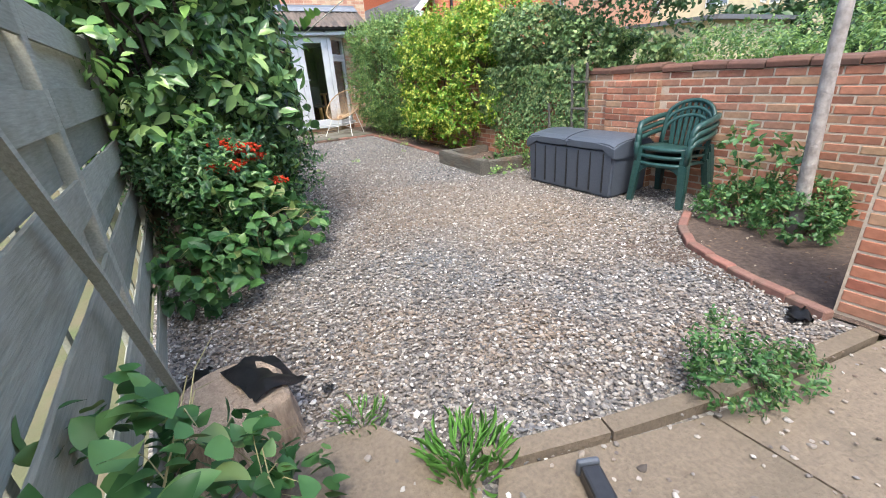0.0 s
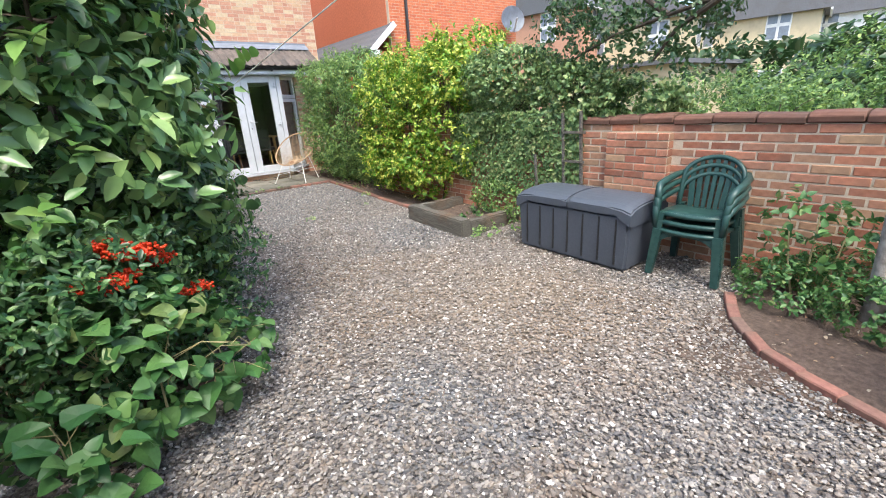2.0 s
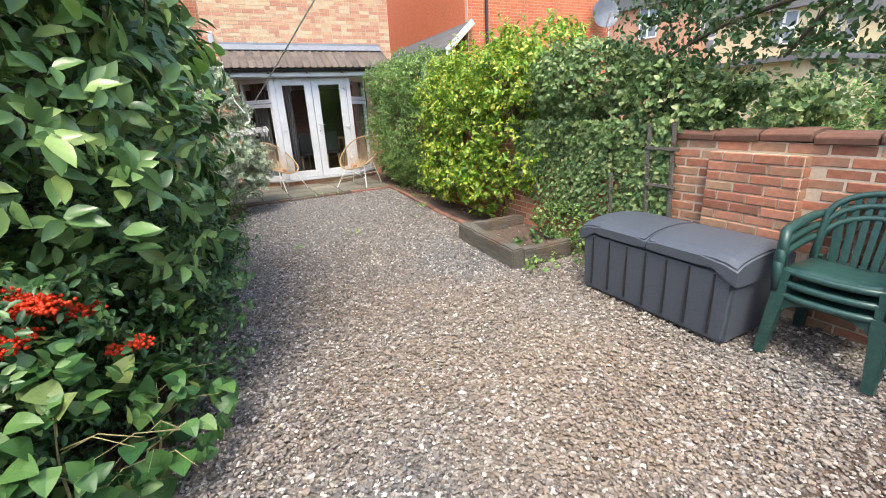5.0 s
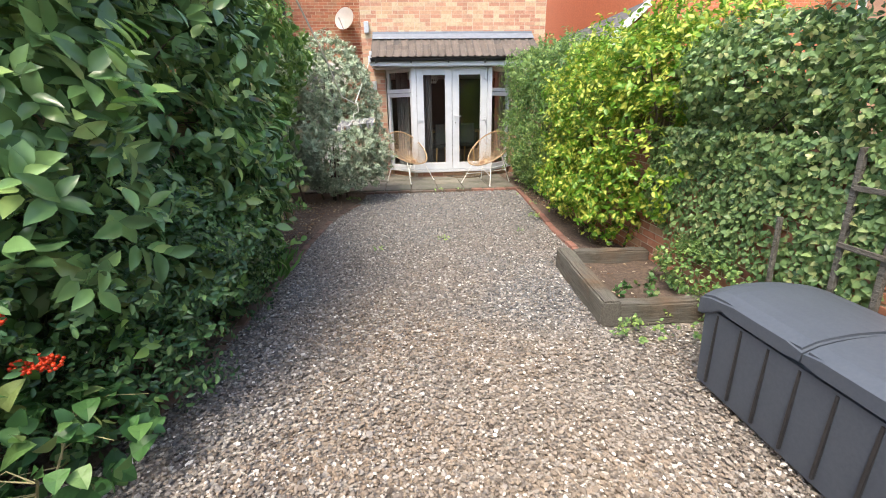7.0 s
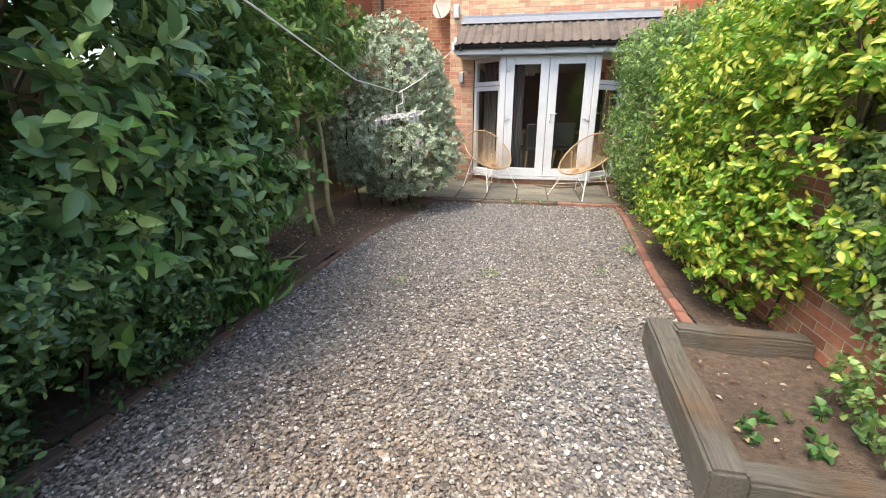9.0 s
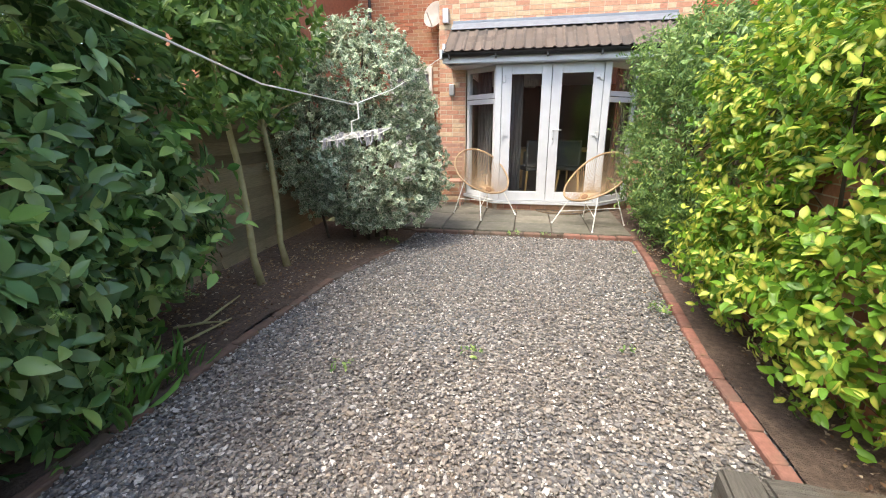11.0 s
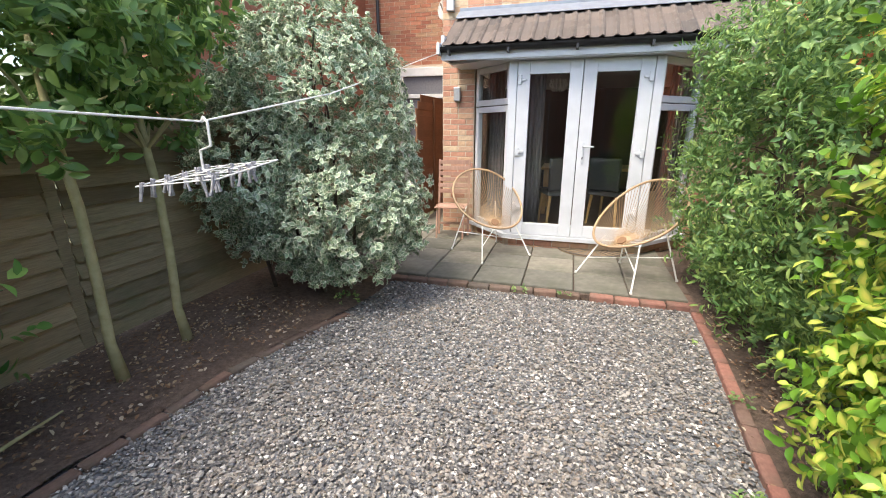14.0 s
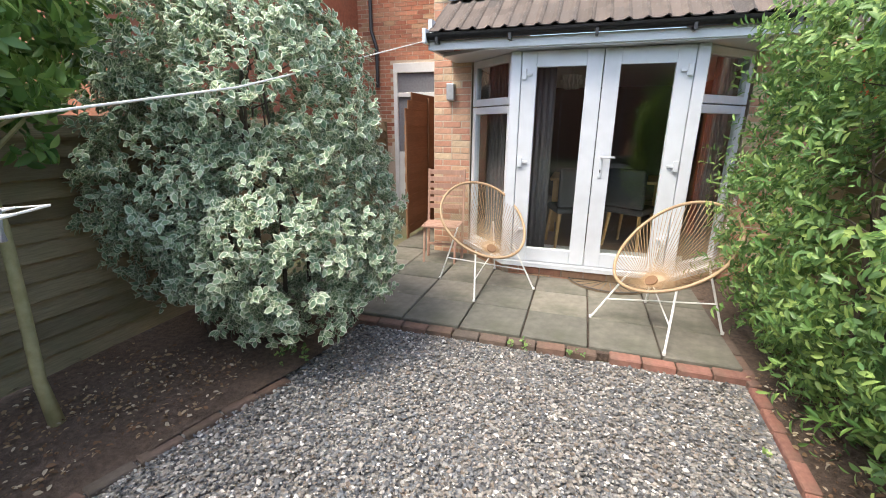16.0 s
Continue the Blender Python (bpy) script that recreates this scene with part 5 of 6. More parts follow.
big.from_pydata([tuple(v) for v in Vl], [], [(len(HEART) - 1, i, (i + 1) % (len(HEART) - 1)) for i in range(len(HEART) - 1)])
at = big.attributes.new("rim", "FLOAT", "POINT")
big.materials.append(M_PLANT)
P, D, N = shoots(PLANT, 300, 1, 0.02, 0.12, 0.05, 0.2)
for p, d, nn in zip(P[:210], D, N):
    d = Vector(d) + Vector((0.2, -0.3, -0.35))
    x = d.normalized()
    z = (Vector((0.1, -0.35, 1)) + Vector(nn) * 0.35)
    y = z.cross(x).normalized()
    z = x.cross(y)
    sz = random.uniform(0.07, 0.135)
    mm = Matrix((x * sz, y * sz, z * sz)).transposed().to_4x4()
    share("leaf", big, Matrix.Translation(Vector(p) - Vector((0.3, 2.75, 0))) @ mm, pl)

# foreground leaves by the fence, low at the path's start
FORE = [(-0.18, 0.35, 0.45, 0.14, 0.40, 0.36), (-0.15, 0.10, 0.30, 0.16, 0.35, 0.28), (-0.10, 0.60, 0.25, 0.18, 0.22, 0.25), (0.02, 0.62, 0.10, 0.22, 0.16, 0.14), (-0.02, 0.40, 0.18, 0.16, 0.25, 0.20)]
shrub("climbing_plant", "broad green climber leaves along the grey fence", "plant", FORE, M_PLANT, 560, 3, 0.05, 0.066, 0.85, (-0.2, 0.4, 0.0), 4, HEART, depth=0.6, rough=0.04, stem_mat=M_STEM, stem_r=0.005)

# slender trees in the west bed
def young_tree(x, y, lean, h, blobs, count):
    e = thing("young_tree", "slender bare-stemmed young tree with leafy crown", "tree", pose(x, y, 0), "young trees in the fence bed")
    pts = [(0, 0, -0.03), (-0.05, 0.0, 0.25), (lean * 0.4, 0.02, 0.7), (lean * 0.7, 0.05, 1.1), (lean, 0.05, h), (lean * 1.2, 0.05, h + 0.7)]
    bm = tube(bmesh.new(), pts, [0.040, 0.031, 0.029, 0.028, 0.026, 0.01], 9)
    part("trunk", bm, M_STEM, e, smooth=True)
    top = Vector(pts[4])
    for k in range(6):
        a = k * 1.05
        o = Vector((math.cos(a) * 0.45, math.sin(a) * 0.45, 0.25 + 0.12 * (k % 3)))
        part("limb", tube(bmesh.new(), [top, top + o * 0.5 + Vector((0, 0, 0.06)), top + o], [0.013, 0.009, 0.004], 6), M_STEM, e)
    P, D, N = shoots(blobs, count, 7, 0.10, 0.6, 0.14, 0.2)
    leaf_cloud("crown", P - np.array([x, y, 0]), D, N, 0.09 * (0.7 + 0.6 * RNG.random(len(P))), 0.5, M_YOUNG, e, LEAF8)
    return e


young_tree(0.36, 7.12, -0.16, 1.45, [(0.2, 7.0, 2.1, 0.6, 0.55, 0.55), (-0.1, 6.7, 2.5, 0.7, 0.7, 0.5), (0.45, 6.9, 1.75, 0.35, 0.35, 0.25)], 1000)
young_tree(0.30, 7.66, -0.12, 1.40, [(0.2, 7.7, 2.15, 0.55, 0.5, 0.6), (-0.2, 7.6, 2.6, 0.6, 0.7, 0.45), (0.3, 7.7, 1.62, 0.25, 0.25, 0.2)], 900)
# crown over the fence behind them
shrub("neighbour_tree", "leafy green tree overhanging the fence", "tree", [(-1.0, 5.6, 2.3, 0.8, 1.3, 0.9), (-1.1, 7.8, 2.3, 0.8, 1.3, 0.9), (-0.7, 8.4, 2.6, 0.6, 0.7, 0.6)], M_YOUNG, 2800, 7, 0.12, 0.10, 0.5, (-1.1, 6.8, 0.0), 4, depth=0.5, stem_r=0.04)

PITTO = [(0.72, 9.0, 1.05, 1.0, 0.72, 0.85), (0.70, 8.95, 1.75, 0.82, 0.66, 0.75), (0.95, 8.75, 0.75, 0.72, 0.6, 0.55), (0.35, 8.75, 1.2, 0.68, 0.6, 0.8), (0.85, 8.95, 2.2, 0.42, 0.4, 0.40)]
shrub("pittosporum_bush", "tall rounded shrub of cream-edged grey-green leaves", "shrub", PITTO, M_PITTO, 8800, 8, 0.06, 0.054, 0.58, (0.7, 8.95, 0.0), 7, LEAF8, depth=0.45, rough=0.14, freq=5.0)

# ---- shrubs, east side ----
def east_keep(q):
    return q[:, 0] < 5.2


CLIMB = [(4.65, 9.9, 1.15, 0.62, 0.75, 1.2), (4.62, 9.0, 1.1, 0.58, 0.8, 1.22), (4.6, 8.0, 1.1, 0.50, 0.8, 1.15), (4.65, 9.5, 2.0, 0.65, 0.9, 0.45), (4.6, 8.3, 2.0, 0.55, 0.7, 0.4)]
shrub("climber_hedge", "dense green jasmine climber over the boundary fence", "hedge", CLIMB, M_CLIMB, 8200, 8, 0.13, 0.058, 0.42, (4.65, 9.0, 0.0), 7, LEAF8, depth=0.45, rough=0.15, rise=0.0, keep=east_keep)
EUON = [(4.55, 6.2, 1.15, 0.62, 0.62, 0.95), (4.55, 7.1, 1.2, 0.60, 0.60, 1.0), (4.45, 5.9, 0.65, 0.48, 0.50, 0.48), (4.50, 6.9, 0.6, 0.52, 0.5, 0.5), (4.75, 6.3, 1.9, 0.55, 0.75, 0.38), (4.85, 5.5, 2.15, 0.45, 0.6, 0.28), (4.52, 5.55, 1.25, 0.46, 0.48, 0.72), (4.50, 5.45, 1.75, 0.42, 0.45, 0.35), (4.36, 5.32, 0.98, 0.28, 0.36, 0.42)]
shrub("euonymus_bush", "bright yellow and green variegated evergreen shrub", "shrub", EUON, M_EUON, 7400, 8, 0.10, 0.062, 0.55, (4.55, 6.5, 0.0), 8, LEAF8, depth=0.5, rough=0.20, keep=east_keep, freq=5.0)
for nm, lobes, base, mt, w in (("euonymus_bush", EUON, (4.55, 6.5, 0.0), M_EUON, 0.55), ("climber_hedge", CLIMB, (4.65, 9.0, 0.0), M_YOUNG, 0.28)):
    P, D, N = shoots(lobes, 420, 10, 0.24, 0.03, 0.13, 0.5, 5.0, keep=east_keep)
    leaf_cloud("new_growth", P - np.array(base), D, N, 0.06 * (0.7 + 0.6 * RNG.random(len(P))), w, mt, bpy.data.objects[nm])
IVY = [(4.62, 4.55, 1.35, 0.28, 0.50, 0.62), (4.66, 4.1, 1.3, 0.28, 0.65, 0.60), (4.60, 4.5, 1.65, 0.38, 0.75, 0.42), (4.6, 3.5, 1.45, 0.28, 0.45, 0.34), (4.62, 2.85, 1.38, 0.26, 0.5, 0.20), (4.46, 4.6, 1.22, 0.17, 0.45, 0.26), (4.46, 4.1, 1.22, 0.18, 0.6, 0.24)]
iv = shrub("ivy", "dense dark ivy hanging over the brick wall", "ivy", IVY, M_IVY, 10500, 5, 0.07, 0.043, 0.85, (4.55, 4.3, 0.0), 5, HEART, depth=0.35, rough=0.08, rise=-0.3)
# thinner ivy flat on the wall
n = 10500
yy, zz = RNG.uniform(3.2, 5.35, n), RNG.uniform(0.28, 1.32, n)
ok = (RNG.random(n) < 0.25 + 0.75 * (zz / 1.2) + 0.3 * np.sin(yy * 7 + zz * 4)) & (zz > 0.35 + 0.5 * np.maximum(0, yy - 4.9) + 0.35 * np.maximum(0, 3.6 - yy))
yy, zz = yy[ok], zz[ok]
n = len(yy)
P = np.stack([np.full(n, WX - 0.03) - 0.05 * RNG.random(n), yy, zz], 1) - np.array([4.55, 4.3, 0])
leaf_cloud("wall_ivy", P, RNG.normal(size=(n, 3)) * [0.2, 1, 0.6] + np.array([-0.2, 0, -0.6]), np.array([-1, 0, 0.35]) + RNG.normal(size=(n, 3)) * 0.3, 0.024 + 0.028 * RNG.random(n), 0.85, M_IVY, iv, HEART)
shrub("ground_ivy", "low ivy and weeds at the wall's foot", "plant", [(4.22, 3.75, 0.12, 0.22, 0.42, 0.22), (3.95, 3.95, 0.03, 0.45, 0.16, 0.10), (4.25, 4.3, 0.25, 0.14, 0.5, 0.2), (3.6, 3.9, 0.02, 0.2, 0.14, 0.06)], M_CLIMB, 1500, 4, 0.05, 0.032, 0.8, (4.1, 3.9, 0.0), 0, HEART, depth=0.6, rough=0.04)

# old trellis posts against the wall
tr = thing("trellis", "grey weathered timber trellis posts by the wall", "trellis", pose(4.32, 3.25, 0))
for y in (-0.11, 0.11):
    part("post", boxed(-0.014, y - 0.015, 0, 0.014, y + 0.015, 1.3, 0.004, Matrix.Rotation(radians(-3), 4, "X")), M_SLEEPER, tr)
for z in (0.78, 1.08):
    part("rail", boxed(-0.026, -0.12, z, -0.014, 0.16, z + 0.028, 0.003), M_SLEEPER, tr)
st = thing("timber_stake", "thin grey timber stake beside the ivy", "stake", pose(4.30, 3.72, 0))
part("bar", boxed(-0.012, -0.013, 0, 0.012, 0.013, 0.85, 0.004, Matrix.Rotation(radians(-4), 4, "X")), M_SLEEPER, st)

# ---- curved bed by the wall ----
shrub("bed_plants", "low green ground plants in the curved bed", "plant", [(3.95, 1.25, 0.10, 0.32, 0.22, 0.16), (4.15, 0.9, 0.14, 0.25, 0.4, 0.2), (3.8, 0.75, 0.1, 0.22, 0.25, 0.16), (4.2, 1.5, 0.08, 0.14, 0.12, 0.10)], M_PLANT, 1700, 5, 0.05, 0.038, 0.6, (4.0, 1.0, 0.0), 0, depth=0.6, rough=0.04)
sp = thing("sapling", "tall thin sapling with lobed light leaves", "plant", pose(4.05, 1.15, 0))
for o in ((0, 0, 0.62), (-0.06, 0.14, 0.55), (0.05, -0.16, 0.6)):
    part("stem", tube(bmesh.new(), [(0, o[1] * 0.4, 0), (o[0] * 0.5, o[1] * 0.8, o[2] * 0.5), o], [0.008, 0.006, 0.003], 6), M_STEM, sp)
P, D, N = shoots([(0, 0.08, 0.55, 0.22, 0.28, 0.18), (0.02, -0.12, 0.45, 0.2, 0.2, 0.2), (0.0, 0.05, 0.3, 0.2, 0.25, 0.15)], 150, 3, 0.04, 0.7, 0.03, 0.2)
leaf_cloud("leaves", P, D, N, 0.06, 0.7, M_PLANT, sp, HEART)

tree = thing("garden_tree", "pale-barked slender tree with dark overhanging branches", "tree", pose(4.0, 0.78, 0))
tp = [(0.0, 0, -0.05), (-0.02, 0.0, 0.12), (-0.03, 0.02, 0.6), (-0.05, 0.04, 1.2), (-0.05, 0.05, 1.7), (-0.02, 0.10, 2.3), (0.05, 0.2, 3.0)]
part("trunk", tube(bmesh.new(), tp, [0.070, 0.053, 0.045, 0.045, 0.041, 0.037, 0.025], 12), M_BARK, tree, smooth=True)
for pts in ([(-0.04, 0.06, 1.9), (0.35, 0.7, 2.15), (0.6, 1.5, 2.12), (0.75, 2.4, 2.0), (0.8, 3.0, 1.8)], [(0.55, 1.35, 2.12), (0.6, 1.7, 1.95), (0.65, 1.9, 1.72)], [(0.65, 1.8, 2.08), (0.95, 2.3, 2.4), (1.1, 2.9, 2.6)], [(-0.02, 0.1, 2.3), (0.6, 0.6, 2.6), (1.4, 1.0, 2.7)]):
    part("branch", tube(bmesh.new(), pts, [0.028 - 0.018 * i / (len(pts) - 1) for i in range(len(pts))], 7), M_TWIG, tree)
TB = [(4.7, 3.1, 1.95, 0.40, 0.55, 0.30), (4.75, 2.6, 2.05, 0.40, 0.45, 0.28), (4.9, 3.3, 2.4, 0.5, 0.6, 0.3), (4.7, 2.35, 1.78, 0.25, 0.3, 0.16), (5.0, 1.8, 2.6, 0.6, 0.5, 0.25), (4.7, 3.7, 2.0, 0.35, 0.35, 0.35)]
TB += [(4.62, 3.2, 1.6, 0.25, 0.4, 0.2), (4.85, 2.9, 2.2, 0.45, 0.6, 0.3)]
P, D, N = shoots(TB, 2300, 5, 0.10, 0.9, 0.12, -0.2)
leaf_cloud("crown", P - np.array([4.0, 0.78, 0]), D, N, 0.055, 0.6, M_TREELEAF, tree)

# hedge beyond the wall
shrub("neighbour_hedge", "mixed green hedge beyond the brick wall", "hedge", [(5.9, 2.2, 0.85, 0.6, 0.9, 0.75), (6.0, 0.9, 0.9, 0.6, 0.9, 0.80), (6.1, -0.4, 0.9, 0.6, 0.9, 0.80), (5.9, 3.4, 0.9, 0.6, 0.8, 0.70), (6.8, 1.4, 1.0, 0.7, 0.9, 0.95), (7.0, 3.0, 0.9, 0.8, 1.0, 0.75)], M_CLIMB, 6500, 6, 0.08, 0.05, 0.55, (5.7, 1.6, 0.0), 5, depth=0.35, rough=0.12)
shrub("distant_trees", "line of far green trees and shrubs", "trees", [(14 + 3 * k, 2 + 2.2 * ((k * 7) % 5) - k, 1.1, 2.2, 2.0, 1.2 + 0.2 * (k % 3)) for k in range(9)], M_TREELEAF, 5000, 5, 0.3, 0.30, 0.6, (25, 2, 0.0), 0, depth=0.4, rough=0.3, freq=1.5)

# ---- brick pier in the foreground ----
pier = thing("wall_pier", "short red and buff brick pier at the paving", "pier", kind="structure")
part("core", boxed(2.8105, -0.50, -0.05, 3.15, 0.1595, 1.4), M_MORTAR, pier, "mortar")

part("cap", boxed(2.80, -0.51, 1.404, 3.16, 0.17, 1.46, 0.012), M_COPING, pier, "dark brick cap")

# ---- stump, grass, weeds ----
bm = bmesh.new()
rows = []
for k, z in enumerate((-0.03, 0.05, 0.13, 0.19, 0.215)):
    ring = []
    for j in range(26):
        a = j * math.tau / 26
        r = (0.235, 0.225, 0.21, 0.205, 0.185)[k] * (1 + 0.16 * noise.noise((math.cos(a) * 1.6, math.sin(a) * 1.6, 0.3)) + 0.05 * noise.noise((math.cos(a) * 6, math.sin(a) * 6, z * 4)))
        ring.append(bm.verts.new((r * math.cos(a) * 1.05, r * math.sin(a), z + (0.02 * noise.noise((math.cos(a) * 2, math.sin(a) * 2, 5)) if k > 2 else 0))))
    rows.append(ring)
for p, q in zip(rows, rows[1:]):
    for j in range(26):
        bm.faces.new((p[j], p[(j + 1) % 26], q[(j + 1) % 26], q[j]))
bm.faces.new(rows[-1])
stump = thing("tree_stump", "pale splintered log stump with black cover on top", "stump", pose(0.0, 1.13, 0, 0, 0, 20))
part("wood", bm, M_STUMP, stump)
bm = bmesh.new()
g = [[bm.verts.new((0.02 + 0.036 * i, -0.14 + 0.04 * j, 0.225 + 0.035 * noise.noise((i * 0.6, j * 0.5, 2)) + 0.02 * math.sin(i) - 0.02 * max(0, i - 4))) for j in range(8)] for i in range(7)]
for i in range(6):
    for j in range(7):
        bm.faces.new((g[i][j], g[i + 1][j], g[i + 1][j + 1], g[i][j + 1]))
bmesh.ops.solidify(bm, geom=list(bm.faces), thickness=0.02)
part("cover", bm, M_BLACK, stump, "crumpled black plastic sheet", smooth=True)


def tuft(label, x, y, r, count, h, material=None, name="grass_tuft"):
    e = thing(name, label, "grass", pose(x, y, 0), kind="stuff")
    a, q = RNG.uniform(0, math.tau, count), r * RNG.random(count) ** 0.6
    P = np.stack([np.cos(a) * q, np.sin(a) * q, np.zeros(count)], 1)
    D = np.stack([np.cos(a) * 0.5, np.sin(a) * 0.5, np.ones(count)], 1) + RNG.normal(size=(count, 3)) * 0.25
    leaf_cloud("blades", P, D, RNG.normal(size=(count, 3)), h * (0.5 + 0.7 * RNG.random(count)), 0.07, material or M_GRASS, e)
    return e


tuft("bright green grass tuft beside the paving", 0.66, 0.52, 0.13, 170, 0.13)
tuft("small grass tuft by the stepping slab", 0.42, 0.93, 0.10, 70, 0.07)
tuft("grassy weeds under the laurel", 0.70, 5.3, 0.2, 45, 0.26)
tuft("grassy weeds at the soil bed's edge", 0.70, 5.7, 0.16, 30, 0.22)
shrub("weed", "bushy bright green weed at the kerb", "plant", [(1.72, 0.14, 0.10, 0.17, 0.13, 0.15), (1.95, 0.06, 0.07, 0.15, 0.10, 0.09), (1.75, 0.24, 0.17, 0.08, 0.08, 0.14)], M_PLANT, 900, 6, 0.05, 0.026, 0.5, (1.75, 0.15, 0.0), 0, depth=0.8, rough=0.03)
for x, y, r in ((1.10, 8.62, 0.14), (2.62, 9.28, 0.08), (2.45, 6.2, 0.06), (3.88, 8.6, 0.09), (4.02, 7.9, 0.08), (3.8, 7.1, 0.07), (1.7, 5.9, 0.05), (3.4, 6.4, 0.05), (3.0, 9.26, 0.05)):
    shrub("weed", "small green weed growing through the gravel", "plant", [(x, y, 0.015, r, r, 0.05)], M_CLIMB, int(900 * r), 4, 0.03, 0.03, 0.6, (x, y, 0.0), 0, depth=0.9, rough=0.01, group="weeds in the gravel")
shrub("bed_seedling", "small seedlings in the sleeper bed", "plant", [(3.85, 4.45, 0.08, 0.16, 0.1, 0.05), (4.2, 4.6, 0.08, 0.1, 0.2, 0.06)], M_PLANT, 90, 4, 0.03, 0.04, 0.8, (4.0, 4.5, 0.0), 0, HEART, depth=0.9, rough=0.01)


def litter(label, boxes, count, z):
    P = np.concatenate([np.stack([RNG.uniform(a, c, count), RNG.uniform(b, d, count), np.full(count, z) + 0.02 * RNG.random(count)], 1) for a, b, c, d in boxes])
    D = RNG.normal(size=P.shape) * [1, 1, 0.2]
    N = RNG.normal(size=P.shape) * 0.35 + [0, 0, 1]
    ob = leaf_cloud("leaf_litter", P, D, N, 0.011 + 0.03 * RNG.random(len(P)) ** 1.8, 0.6, M_DRY)
    tagged(ob, label, "leaf litter", kind="stuff")


litter("dry brown fallen leaves on the soil beds", [(-0.25, 6.2, 0.8, 8.4), (-0.2, 5.6, 0.8, 7.6), (4.1, 5.3, 4.35, 9.4)], 900, 0.025)
litter("dark red-brown fallen leaves under the rounded shrub", [(0.2, 7.7, 1.0, 8.5)], 500, 0.03)
litter("dry fallen leaves in the raised bed", [(3.55, 4.2, 4.3, 5.1)], 90, 0.06)
litter("dry curled leaves under the pale tree", [(3.0, 0.2, 4.2, 1.2)], 130, 0.0)
litter("few dry leaves along the hedge edging", [(3.75, 6.0, 4.0, 9.2)], 60, 0.004)
for p, q in (((0.50, 5.75), (0.62, 6.35)), ((0.30, 6.15), (0.62, 6.3)), ((0.45, 6.25), (0.40, 6.75))):
    s = tagged(part("stick", tube(bmesh.new(), [(*p, 0.04), ((p[0] + q[0]) / 2 + 0.02, (p[1] + q[1]) / 2, 0.06), (*q, 0.05)], [0.011, 0.010, 0.006], 6), M_STEM), "dead brown stick lying on the soil", "stick", "fallen sticks")
# pale flowers on the climber
for y, z in ((9.95, 1.1), (10.0, 0.9), (9.9, 1.95), (9.3, 2.1)):
    f = thing("flower", "pale pink climber flower", "flower", pose(4.02 if z < 1.5 else 4.2, y, z), "climber flowers")
    for k in range(5):
        a = k * math.tau / 5
        bm = bmesh.new()
        v = [bm.verts.new(c) for c in ((0, 0, 0), (-0.02, 0.03 * math.cos(a) - 0.015 * math.sin(a), 0.03 * math.sin(a) + 0.015 * math.cos(a)), (-0.015, 0.055 * math.cos(a), 0.055 * math.sin(a)), (-0.02, 0.03 * math.cos(a) + 0.015 * math.sin(a), 0.03 * math.sin(a) - 0.015 * math.cos(a)))]
        bm.faces.new(v)
        bmesh.ops.solidify(bm, geom=list(bm.faces), thickness=0.002)
        part("petal", bm, M_PETAL, f)

# ---- scraps by the paving and a lamp in the room ----
def scrap(label, x, y, z, r, turn):
    bm = bmesh.new()
    g = [[bm.verts.new(((i / 6 - 0.5) * r * 2, (j / 5 - 0.5) * r * (1.2 + 0.3 * math.sin(i)), 0.012 + 0.05 * abs(noise.noise((i * 0.7, j * 0.6, x))))) for j in range(6)] for i in range(7)]
    for i in range(6):
        for j in range(5):
            bm.faces.new((g[i][j], g[i + 1][j], g[i + 1][j + 1], g[i][j + 1]))
    bmesh.ops.solidify(bm, geom=list(bm.faces), thickness=0.006)
    ob = tagged(part("plastic_scrap", bm, M_BLACK, smooth=True), label, "litter", "plastic scraps")
    ob.matrix_basis = pose(x, y, z, 0, 0, turn)


scrap("crumpled black plastic scrap beside the brick pier", 2.60, 0.24, 0.0, 0.075, 30)
scrap("black plastic scrap on gravel beside the fence", -0.14, 1.62, -0.005, 0.08, 70)
scrap("tiny black plastic scrap on the gravel", 0.36, 1.18, -0.005, 0.025, 10)
spout = thing("drain_pipe", "short black plastic pipe end at the kerb", "pipe", pose(0.93, 0.16, 0.0, 0, 0, -25))
part("pipe", boxed(-0.035, -0.30, 0.014, 0.035, 0.06, 0.075, 0.012), M_BLACK, spout)
part("end_cap", boxed(-0.040, 0.061, 0.012, 0.040, 0.085, 0.080, 0.010), M_BOX, spout)
pend = thing("pendant_lamp", "clear glass pendant lamp hanging in the dim room", "lamp", pose(2.72, 12.3, 2.33))
part("cord", tube(bmesh.new(), [(0, 0, 0), (0, 0, -0.10)], 0.006, 6), M_STEEL, pend)
for ringr, z in ((0.11, -0.12), (0.13, -0.17), (0.09, -0.23)):
    bm = bmesh.new()
    for k in range(14):
        a = k * math.tau / 14
        tube(bm, [(ringr * math.cos(a), ringr * math.sin(a), z), (ringr * 0.9 * math.cos(a), ringr * 0.9 * math.sin(a), z - 0.05)], [0.014, 0.007], 5)
    part("glass_drops", bm, M_WMETAL, pend, "ring of clear glass drops")

# ---- bricks, slabs and tiles ----
BM_WALL = brick_mesh("brick", 0.03, 0.215, 0.060, M_BRICK, 0.005)
rest = []
for u, z, ln in courses(-1.6, 7.6, -0.02, 1.17, 0.225, 0.070):
    if 2.3 < u < 2.9 and z < 1.08:
        continue
    if 0.35 < u < 3.4 and ln > 0.03:
        share("brick", BM_WALL, Matrix.Translation((WX + 0.004 + random.uniform(-0.003, 0.003), u, z)) @ Matrix.Diagonal((1, ln / 0.215, 1, 1)), wall)
    else:
        rest.append((u, z, ln))
